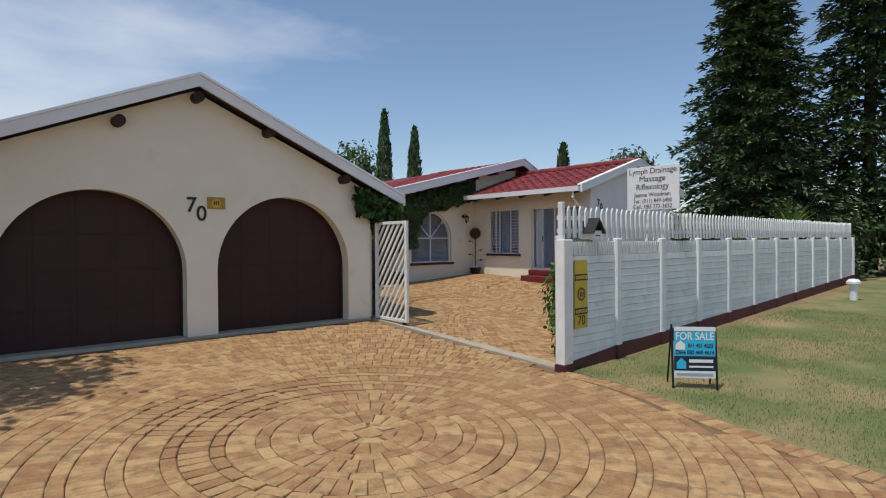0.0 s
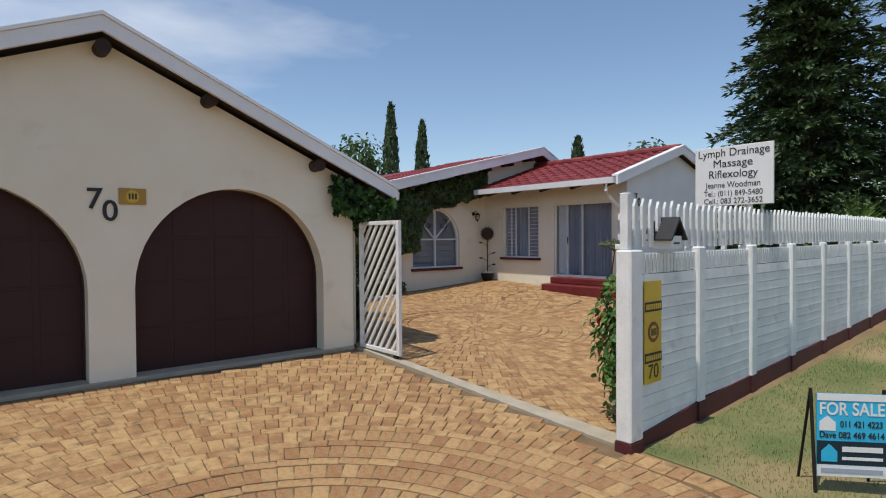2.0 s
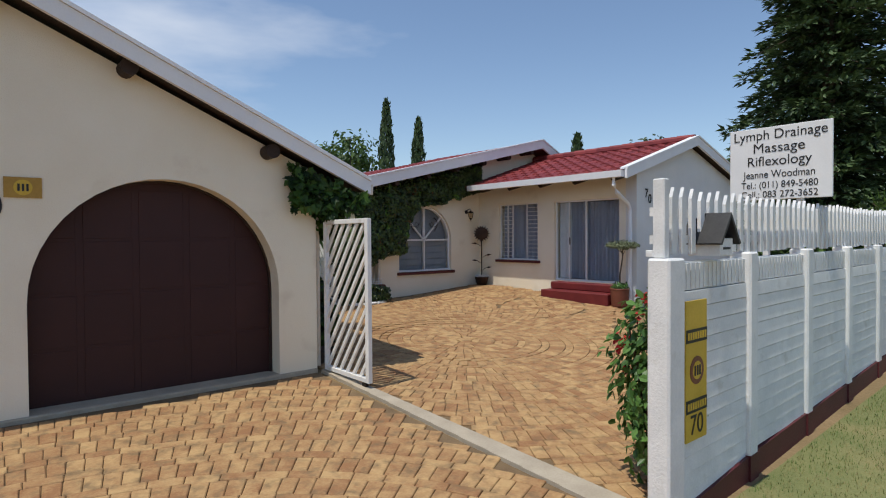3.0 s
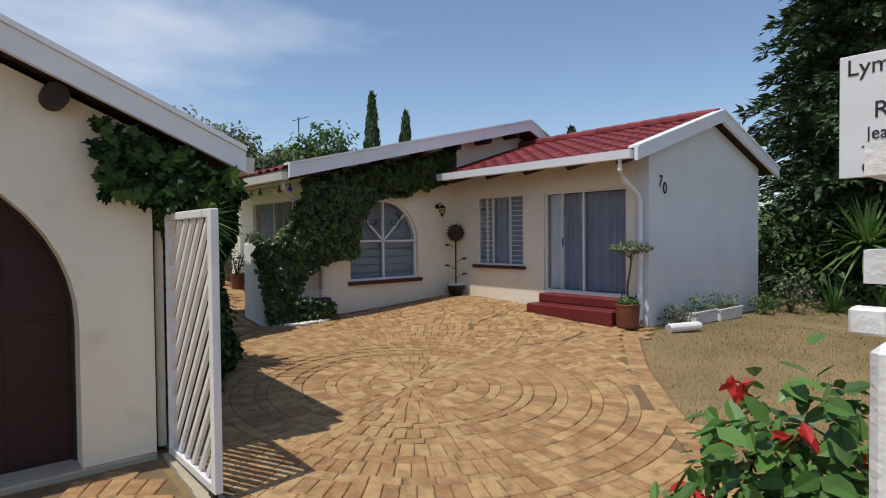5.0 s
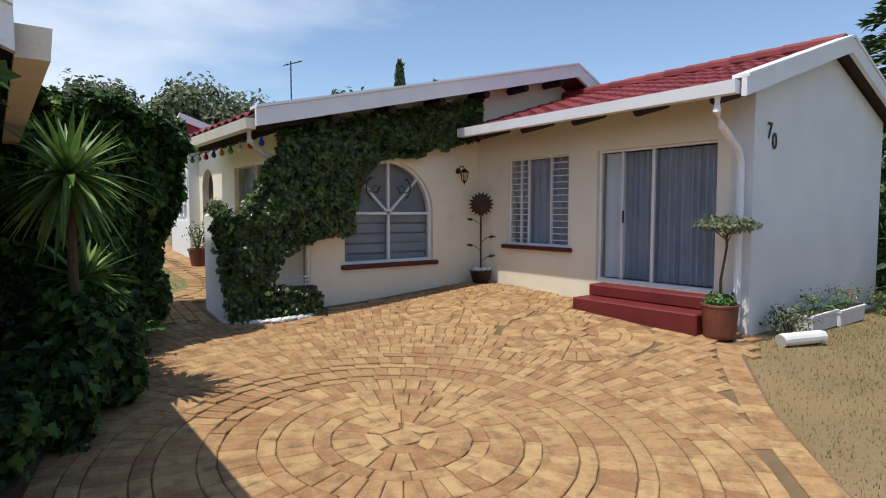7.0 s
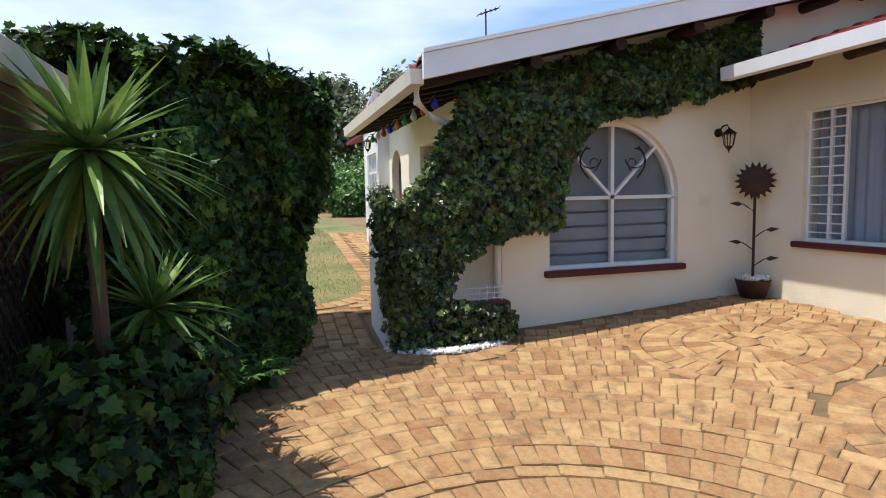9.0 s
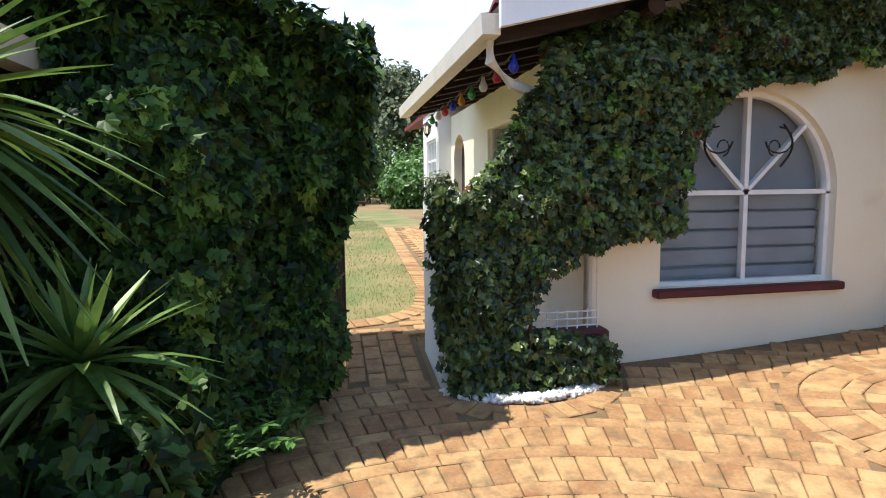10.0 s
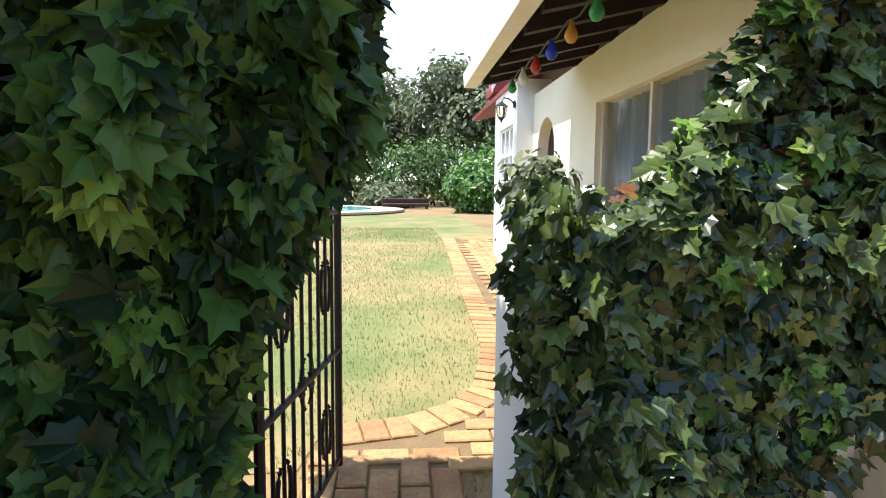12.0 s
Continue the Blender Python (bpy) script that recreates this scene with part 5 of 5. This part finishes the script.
part("emblem_face", slab(arc(0, 0, 0.055, 0, 360, 24)[:-1], "y", -0.0175, -0.0152), YELLOW, ys_)
for x in (-0.03, 0.0, 0.03):
    part("letter_bar", box(x - 0.009, x + 0.009, -0.0198, -0.0178, -0.03, 0.03), BLACK, ys_)
text("number", "70", 0.17, BLACK, ys_, pose(0, -0.0145 * S, -0.33 * S, 90, 0, 0))

mb = thing("letter_box", 6.02, FY - 0.02, 1.40, "small dark house-shaped letter box on the wall", "letter box")
part("body", box(-0.09, 0.09, -0.10, 0.10, -0.01, 0.10, 0.004), FENCE_WHITE, mb)
part("roof", slab([(-0.14, 0.07), (0.0, 0.26), (0.14, 0.07), (0.125, 0.06), (0.0, 0.23), (-0.125, 0.06)], "y", -0.13, 0.13), BLACK, mb)
part("slot", box(-0.05, 0.05, -0.103, -0.1005, 0.03, 0.045), BLACK, mb)

sb_ = thing("practice_sign", 8.30, 5.08, g(8.4, 5.1), "white notice board with black lettering on posts", "sign")
for y in (-0.17, 0.12):
    part("post", box(0.0, 0.05, y - 0.025, y + 0.025, -0.1, 2.3), FENCE_WHITE, sb_)
bz = 2.20 - g(8.4, 5.1)
part("board", box(-0.03, -0.001, -0.44, 0.44, bz - 0.345, bz + 0.345, 0.004), SIGN_WHITE, sb_)
for words, z, size, w in (("Lymph Drainage", 0.27, 0.13, 0.80), ("Massage", 0.145, 0.13, 0.44), ("Riflexology", 0.02, 0.13, 0.55), ("Jeanne Woodman", -0.105, 0.10, 0.62), ("Tel.: (011) 849-5480", -0.205, 0.09, 0.66), ("Cell.: 083 272-3652", -0.295, 0.09, 0.66)):
    o = text("lettering", words, size, BLACK, sb_, pose(-0.0325 * S, 0, (bz + z) * S, 90, 0, -90), w)

fs = thing("for_sale_sign", 5.98, 3.33, g(5.98, 3.33), "blue estate agent's board on a black stand", "sign", rz=-49)
for x in (-0.23, 0.23):
    part("leg", tube([(x, -0.05, -0.03), (x, 0.03, 0.70)], 0.012, 8), IRON, fs)
    part("leg", tube([(x, 0.22, -0.03), (x, 0.03, 0.70)], 0.010, 8), IRON, fs)
part("board", box(-0.215, 0.215, -0.03, -0.015, 0.12, 0.68), SIGN_BLUE, fs)
part("navy_panel", box(-0.215, 0.215, -0.034, -0.0305, 0.20, 0.36), SIGN_NAVY, fs)
part("white_strip", box(-0.215, 0.215, -0.034, -0.0305, 0.12, 0.197), SIGN_WHITE, fs)
part("top_strip", box(-0.215, 0.215, -0.034, -0.0305, 0.635, 0.68), SIGN_WHITE, fs)
text("lettering", "FOR SALE", 0.12, SIGN_WHITE, fs, pose(0, -0.0325 * S, 0.575 * S, 90, 0, 0), 0.40, 0.002)
part("house_mark", slab([(-0.2, 0.43), (-0.2, 0.49), (-0.15, 0.53), (-0.1, 0.49), (-0.1, 0.43)], "y", -0.034, -0.031), SIGN_WHITE, fs)
text("lettering", "011 421 4223", 0.06, BLACK, fs, pose(0.06 * S, -0.0325 * S, 0.475 * S, 90, 0, 0), 0.26, 0.001)
text("lettering", "Dave 082 469 4614", 0.06, BLACK, fs, pose(0, -0.0325 * S, 0.40 * S, 90, 0, 0), 0.40, 0.001)
part("logo", slab([(-0.19, 0.22), (-0.19, 0.29), (-0.14, 0.34), (-0.09, 0.29), (-0.09, 0.22)], "y", -0.037, -0.0345), SIGN_BLUE, fs)
part("name_bar", box(-0.06, 0.19, -0.037, -0.0345, 0.29, 0.325), SIGN_WHITE, fs)
part("name_bar", box(-0.06, 0.19, -0.037, -0.0345, 0.235, 0.255), SIGN_WHITE, fs)
part("caption_bar", box(-0.19, 0.19, -0.037, -0.0345, 0.145, 0.175), CURTAIN, fs)

bo = thing("meter_bollard", 15.0, 4.0, g(15, 4.0), "white capped pipe bollard on the verge", "bollard")
part("pipe", tube([(0, 0, -0.05), (0, 0, 0.36)], 0.08, 14), SIGN_WHITE, bo)
part("cap", lathe([(0.08, 0.34), (0.14, 0.36), (0.14, 0.41), (0.09, 0.46), (0.03, 0.47)], 16), SIGN_WHITE, bo)

ta = thing("roof_aerial", 10.15, 15.8, 3.15, "thin metal television aerial on the roof", "aerial")
part("mast", tube([(0, 0, -0.2), (0, 0, 0.95)], 0.012, 6), IRON, ta)
part("boom", tube([(-0.12, 0, 0.86), (0.2, 0, 0.98)], 0.008, 6), IRON, ta)
for k in range(5):
    part("element", tube([(-0.1 + 0.07 * k, -0.1, 0.868 + 0.026 * k), (-0.1 + 0.07 * k, 0.1, 0.868 + 0.026 * k)], 0.005, 5), IRON, ta)

# coloured bulbs under the eave
bs = thing("string_lights", 8.55, 14, 2.4, "string of coloured bulbs under the eave", "string lights")
part("cable", tube([(0.0, -1.0 + 0.2 * k, -0.03 * abs(math.sin(k * 1.57))) for k in range(17)], 0.006, 5), BLACK, bs)
for k in range(9):
    y = -1.0 + 0.38 * k
    part("bulb", lathe([(0.012, 0.0), (0.015, -0.03), (0.034, -0.07), (0.036, -0.09), (0.02, -0.115), (0.004, -0.12)], 10), BULBS[k % 5], bs, smooth=True).location = (0, S * y, -0.01)

# ---- back garden ----
pool = thing("swimming_pool", 2.3, 33.5, 0.78, "turquoise swimming pool with pale paved surround", "pool", kind="structure")
part("surround", slab([(x * 1.25, y * 1.3) for x, y in arc(0, 0, 4.5, 0, 360, 32)[:-1]], "z", 0.0, 0.07), CONCRETE, pool)
part("water", slab([(x, y) for x, y in arc(0, 0, 4.4, 0, 360, 32)[:-1]], "z", 0.03, 0.075), POOL, pool)
pb = thing("garden_step", 8.0, 36.5, g(8, 36.5), "low brown timber step by the garden bed", "step")
part("tread", box(-1.0, 1.0, -0.4, 0.4, 0.12, 0.24, 0.02), RUST, pb)
part("tread", box(-1.0, 1.0, 0.1, 0.4, 0.24, 0.44, 0.02), RUST, pb)
for x in (-0.9, 0.9):
    part("side", box(x - 0.05, x + 0.05, -0.4, 0.4, 0.0, 0.12), RUST, pb)
tagged(part("back_wall", box(-14, 4.5, 37.5, 37.8, 0.4, 1.5), CONCRETE), "low grey garden wall behind the pool", "wall", kind="structure")


def flower_pot(x, y, label, h=0.32):
    t = thing("terracotta_pot", x, y, g(x, y) + 0.012, label, "pot", "pots along the house")
    part("pot", lathe([(0.11, 0), (0.16, h * 0.9), (0.175, h * 0.9), (0.175, h), (0.15, h), (0.14, h - 0.05), (0.02, h - 0.05)], 18), TERRACOTTA, t)
    shrub("potted_plant", x, y, 0.2, 0.55, 260, 0.05, OLIVE, "small leafy plant in a terracotta pot", z0=g(x, y) + h - 0.03)


flower_pot(8.85, 17.0, "terracotta pot by the entrance")
flower_pot(8.98, 16.3, "terracotta pot under the window")
shrub("cap_plant", 8.12, 13.4, 0.12, 0.18, 240, 0.05, OLIVE, "trailing plant on the gate pillar", z0=1.46)


def tree(name, x, y, h, r, trunk, n, size, mat, label, lobes=9, base=0.35, form=OVAL):
    z = g(x, y)
    t = thing(name, x, y, z, label, "tree", "background trees")
    part("trunk", tube([(0, 0, -0.1), (0.03 * h, 0.01 * h, h * 0.3), (0.0, 0.0, h * 0.62)], trunk, 9, trunk * 0.45), BARK, t)
    cs = []
    for k in range(lobes):
        a, f = k * 2.4, k / max(1, lobes - 1)
        c = Vector((r * 0.62 * math.cos(a) * (1 - 0.5 * f), r * 0.62 * math.sin(a) * (1 - 0.5 * f), h * (base + 0.1 + (0.82 - base) * f)))
        cs.append((c, r * rng.uniform(0.36, 0.55)))
        part("limb", tube([(0, 0, h * (0.22 + 0.3 * f)), c * 0.6 + Vector((0, 0, h * 0.12)), c], trunk * 0.35, 6, trunk * 0.1), BARK, t)

    def pt(u, v, w):
        c, rr = cs[int(w * 997) % lobes]
        a, b = u * 6.283, 2 * v - 1
        s = math.sqrt(1 - b * b)
        d = Vector((s * math.cos(a), s * math.sin(a), b * 0.8))
        k = rr * (0.55 + 0.5 * ((w * 1e5) % 1)) * (1 + 0.6 * noise.noise(d * 2.5 + c))
        return tuple(c + d * k), tuple(d + Vector((0, 0, 0.4)))
    p, q = scatter(n, pt)
    leaves("crown", p, q, size, mat, t, form)


def conifer(x, y, h, r, label, n=120):
    z = g(x, y)
    t = thing("conifer", x, y, z, label, "tree", "tall conifers")
    part("trunk", tube([(0, 0, -0.1), (0.05, 0, h * 0.5), (0, 0, h)], 0.26, 10, 0.03), BARK, t)
    p, q, al = [], [], []
    bm_ = bmesh.new()
    for i in range(n):
        f = i / n
        zz = h * (0.06 + 0.92 * f)
        ln = r * (1 - f) ** 0.75 * rng.uniform(0.75, 1.15) + 0.15
        a = i * 2.39996 + rng.uniform(-0.3, 0.3)
        d = np.array((math.cos(a), math.sin(a), 0.0))
        sd = np.array((-math.sin(a), math.cos(a), 0.0))
        tip = lambda s: d * ln * s + np.array((0, 0, zz + ln * (0.10 * s - 0.34 * s * s)))
        tube([tip(0), tip(0.5), tip(1.0)], 0.03, 4, 0.008, bm_)
        for s in np.linspace(0.15, 1.0, int(10 + 16 * ln / r)):
            c = tip(s)
            for k in range(9):
                side = rng.uniform(-1, 1)
                p.append(c + sd * side * ln * 0.28 * (1.1 - 0.6 * s) + rng.normal(0, 0.06, 3))
                q.append((0, 0, 1))
                al.append(d * 0.9 + sd * side * 0.9 + np.array((0, 0, -0.25)))
    part("branchwork", bm_, BARK, t)["kind"] = "stuff"
    leaves("needles", p, q, 0.26, CONIFER, t, SPRAY, along=al, jitter=0.4)


conifer(20.6, 8.2, 12.5, 2.9, "tall dark green conifer with drooping branches", 190)
conifer(23.6, 5.6, 13.5, 3.0, "tall dark conifer behind the boundary wall", 170)
conifer(24.5, 9.6, 12.0, 2.8, "dark conifer behind the garden", 130)
conifer(27.0, 3.2, 12.0, 3.2, "dark conifer beyond the boundary wall", 130)


def cypress(x, y, h, r):
    z = g(x, y)
    t = thing("cypress", x, y, z, "slim dark cypress behind the house", "tree", "cypresses behind the house")
    part("trunk", tube([(0, 0, -0.1), (0, 0, h * 0.5), (0, 0, h * 0.9)], 0.25, 8, 0.03), BARK, t)

    def pt(u, v, w):
        f = v
        rr = r * min(1.0, 0.55 + 1.6 * f) * (1 - f) ** 0.45 * (1 + 0.25 * noise.noise((u * 5, v * 12, x)))
        a = u * 6.283
        return (rr * math.cos(a), rr * math.sin(a), h * (0.03 + 0.97 * f)), (math.cos(a), math.sin(a), 0.3)
    p, q = scatter(3200, pt)
    leaves("crown", p, q, 0.55, CONIFER, t, SPRAY, along=np.tile((0.0, 0.0, 1.0), (len(p), 1)), jitter=0.4)


cypress(37.3, 53.1, 14.9, 1.15)
cypress(41.5, 53.0, 13.6, 1.1)
cypress(45.0, 34.5, 9.6, 1.0)
tree("tree", 22.5, 37.0, 7.2, 3.2, 0.25, 3000, 0.38, TREE_GREEN, "round green tree behind the house")
tree("tree", 44.0, 27.0, 8.0, 3.5, 0.25, 2400, 0.45, HAZE_LEAF, "distant tree beyond the house")
for x, y, h, r, m in ((15.5, 44, 8.2, 3.6, OLIVE), (11.0, 47, 8.4, 3.8, OLIVE), (6.0, 50, 7.6, 3.8, OLIVE), (0.5, 48, 7.8, 4.0, TREE_GREEN), (-6, 46, 8.0, 4.2, TREE_GREEN), (-12, 42, 8, 4.2, TREE_GREEN), (19.5, 46, 8.0, 3.8, OLIVE), (-19, 36, 8, 4.2, TREE_GREEN), (26, 50, 8.0, 4.0, OLIVE)):
    tree("tree", x, y, h, r, 0.25, 9000, 0.36, m, "hazy grey-green tree at the end of the garden")
for x, y, r, h, m in ((8.6, 40.5, 2.2, 3.4, TREE_GREEN), (5.2, 42.5, 2.4, 3.2, TREE_GREEN), (12.3, 37, 1.9, 3.0, BUSH), (1.0, 42, 2.4, 3.2, TREE_GREEN), (-4.0, 41, 2.4, 3.4, TREE_GREEN), (10.6, 32.5, 1.1, 1.7, BUSH), (7.2, 38.3, 1.2, 1.1, OLIVE), (14.8, 39, 2.2, 3.4, TREE_GREEN), (3.0, 44, 2.5, 3.6, TREE_GREEN), (10.4, 43, 2.4, 3.6, TREE_GREEN)):
    shrub("garden_shrub", x, y, r, h, 3000, 0.22, m, "dense green shrub at the end of the lawn")
# stays out of view: added so that its crown shades the left of the driveway
tree("tree", -2.1, 7.7, 6.5, 1.9, 0.16, 2600, 0.2, TREE_GREEN, "unseen leafy tree added to shade the driveway")

# ---- grass ----


def grass(name, area, n, label):
    x0, x1, y0, y1, ok = area
    vs, fs = [], []
    for u, v, w, a in rng.random((n, 4)):
        x, y = x0 + (x1 - x0) * u, y0 + (y1 - y0) * v
        if not ok(x, y):
            continue
        if noise.noise((x * 0.9, y * 0.9, 4)) < -0.05 - 0.5 * w:
            continue
        z, h, c, s = g(x, y) - 0.005, 0.014 + 0.03 * w, math.cos(a * 6.28), math.sin(a * 6.28)
        b = len(vs)
        vs += [(x - 0.004 * c, y - 0.004 * s, z), (x + 0.004 * c, y + 0.004 * s, z), (x + 0.02 * s * w, y - 0.02 * c * w, z + h)]
        fs.append((b, b + 1, b + 2))
    tagged(raw(name, vs, fs, BLADE), label, "grass", kind="stuff")


grass("verge_grass", (4.6, 13, 0.5, 4.6, lambda x, y: not inside((x - 0.1, y), DRIVE) and y < 4.6), 60000, "short green and dry grass on the verge")
grass("lawn_grass", (3.5, 8.4, 13.7, 24, lambda x, y: not inside((x, y), PATHWAY) and not (x < 7.3 and y < 13.9)), 60000, "short green and straw-coloured lawn grass")
grass("front_lawn_grass", (7, 17, 4.9, 8.7, lambda x, y: not inside((x, y), COURT)), 26000, "sparse dry lawn grass by the courtyard")

# ---- pavers ----


def paver_mesh(lx, ly):
    b = bmesh.new()
    i, h = 0.007, 0.02
    lo = [b.verts.new((sx * lx / 2, sy * ly / 2, -0.012)) for sx, sy in ((-1, -1), (1, -1), (1, 1), (-1, 1))]
    mid = [b.verts.new((sx * lx / 2, sy * ly / 2, h - 0.006)) for sx, sy in ((-1, -1), (1, -1), (1, 1), (-1, 1))]
    hi = [b.verts.new((sx * (lx / 2 - i), sy * (ly / 2 - i), h)) for sx, sy in ((-1, -1), (1, -1), (1, 1), (-1, 1))]
    for a, c in ((lo, mid), (mid, hi)):
        for k in range(4):
            b.faces.new((a[k], a[(k + 1) % 4], c[(k + 1) % 4], c[k]))
    b.faces.new(hi)
    return b


GAP = 0.006
HEADER, STRETCH = 0.215, 0.105


def ring_layout(cx, cy, reach):
    """(x, y, turn, radial length, width) of pavers in rings: a long ring, then a narrow one."""
    out = [(cx, cy, 0.0, 0.2, 0.2)]
    r, k = 0.12, 0
    while r < reach:
        radial = STRETCH if k % 2 == 0 else HEADER
        width = HEADER if k % 2 == 0 else STRETCH
        mid = r + radial / 2
        n = max(5, int(2 * math.pi * mid / (width + GAP)))
        w = 2 * math.pi * mid / n - GAP
        off = rng.uniform(0, 6.28)
        for i in range(n):
            a = off + 2 * math.pi * i / n
            out.append((cx + mid * math.cos(a), cy + mid * math.sin(a), a, radial, w, r))
        r += radial + GAP
        k += 1
    return out


def edge_row(line, width, step):
    out = []
    for (x0, y0), (x1, y1) in zip(line, line[1:]):
        ln, a = math.hypot(x1 - x0, y1 - y0), math.atan2(y1 - y0, x1 - x0)
        n = max(1, round(ln / step))
        for i in range(n):
            f = (i + 0.5) / n
            out.append((x0 + (x1 - x0) * f, y0 + (y1 - y0) * f, a, ln / n - GAP, width, 9))
    return out


def lay(parent, items, near):
    """Lays the pavers: those in the near stretch singly (300 at most), the rest joined."""
    single = {}
    vs, fs = [], []
    count = 0
    for it in items:
        x, y, a, lx, ly = it[:5]
        r0 = it[5] if len(it) > 5 else 0.0
        slope = (g(x, y + 0.1) - g(x, y - 0.1)) / 0.2
        sx = (g(x + 0.1, y) - g(x - 0.1, y)) / 0.2
        lift = g(x, y) + rng.uniform(0.0, 0.003)
        if near(x, y) and count < 300 and r0 > 1.0:
            count += 1
            key = (round(lx, 2), round(ly, 2))
            if key not in single:
                single[key] = part("paver", paver_mesh(*key), PAVER, parent)
                o = single[key]
            else:
                o = new("paver", single[key].data)
                o.parent = parent
            o.matrix_basis = pose(S * x, S * y, S * lift, math.degrees(slope) + rng.normal(0, 0.25), -math.degrees(sx) + rng.normal(0, 0.25), math.degrees(a) + rng.normal(0, 0.8))
            continue
        a += rng.normal(0, 0.012)
        c, s = math.cos(a), math.sin(a)
        tilt_x, tilt_y = rng.normal(0, 0.004, 2)
        taper = 0.0 if r0 == 0 or r0 > 8 else min(0.45, lx / (2 * (r0 + lx / 2)))
        base = len(vs)
        for inset, z in ((0, -0.012), (0, 0.014), (0.007, 0.02)):
            for ux, uy in ((-1, -1), (1, -1), (1, 1), (-1, 1)):
                px, py = ux * (lx / 2 - inset), uy * (ly / 2 - inset) * (1 + ux * taper)
                wx, wy = x + px * c - py * s, y + px * s + py * c
                vs.append((wx, wy, lift + z + (wx - x) * (sx + tilt_x) + (wy - y) * (slope + tilt_y)))
        for k in range(4):
            j = (k + 1) % 4
            fs.append((base + k, base + j, base + 4 + j, base + 4 + k))
            fs.append((base + 4 + k, base + 4 + j, base + 8 + j, base + 8 + k))
        fs.append((base + 8, base + 9, base + 10, base + 11))
    o = raw("pavers", vs, fs, PAVER_FAR, parent)
    o["kind"] = "stuff"


def away(p, line, d):
    for (x0, y0), (x1, y1) in zip(line, line[1:]):
        vx, vy = x1 - x0, y1 - y0
        t = max(0, min(1, ((p[0] - x0) * vx + (p[1] - y0) * vy) / (vx * vx + vy * vy)))
        if math.hypot(p[0] - x0 - t * vx, p[1] - y0 - t * vy) < d:
            return False
    return True


D_EDGE = [(4.05, -2.0), (4.35, 0.3), (4.6, 1.38), (4.88, 2.5), (5.2, 3.4), (5.33, 4.0), (5.3, 4.62)]
C_EDGE = [(5.8, 4.86), (6.6, 4.98), (7.52, 5.6), (8.30, 6.19), (9.37, 7.16), (10.42, 8.05), (11.22, 8.62), (11.55, 8.8)]
items = [it for it in ring_layout(2.41, 4.38, 8.6) if inside(it[:2], DRIVE) and away(it[:2], D_EDGE, 0.14) and away(it[:2], [(5.46, 4.6), (5.46, 8.86)], 0.13) and it[1] < 8.72]
lay(drive, items + edge_row(D_EDGE, 0.21, 0.115), lambda x, y: 1.0 < x < 5.0 and 3.2 < y < 6.2)
B_EDGE = [(9.2, 12.92), (9.08, 12.66), (8.85, 12.47), (8.55, 12.41), (8.25, 12.48), (8.05, 12.66), (7.98, 12.9)]
FANS = ((10.75, 10.0, 0.8), (10.72, 11.72, 0.85))
in_fan = lambda p: any(math.hypot(p[0] - x, p[1] - y) < r for x, y, r in FANS)
items = [it for it in ring_layout(8.0, 9.17, 7.0) if not in_fan(it[:2]) and inside(it[:2], COURT) and away(it[:2], C_EDGE, 0.12) and away(it[:2], B_EDGE, 0.13) and not (11.5 < it[0] and 9.1 < it[1] < 10.75) and it[1] < 13.0]
for fx, fy, fr in FANS:
    items += [it for it in ring_layout(fx, fy, fr - 0.02)]
items += [(7.36 + 0.13 * i, 13.1 + 0.235 * j + (0.11 if i % 2 else 0), math.pi / 2, 0.22, 0.12, 9) for i in range(5) for j in range(4)]
lay(court, items + edge_row(C_EDGE, 0.21, 0.115) + edge_row(B_EDGE, 0.2, 0.12), lambda x, y: 7.0 < x < 9.6 and 8.0 < y < 10.8)
P_EDGE = [(7.38, 14.22), (7.75, 14.30), (8.0, 14.45), (8.2, 14.7), (8.35, 15.4), (8.42, 18.0), (8.52, 21.25)]
items = []
for j in range(64):
    for i in range(11):
        x, y = 7.95 + 0.115 * i, 13.95 + 0.115 * j
        if (i + j) % 2 == 0 and inside((x, y), PATHWAY) and away((x, y), P_EDGE, 0.14):
            items.append((x + 0.057, y, 0.0, 0.22, 0.105, 9))
items += [(7.4 + 0.225 * i, 14.02, 0.0, 0.215, 0.11, 9) for i in range(3)]
lay(pathway, items + edge_row(P_EDGE, 0.2, 0.12), lambda x, y: y < 17)
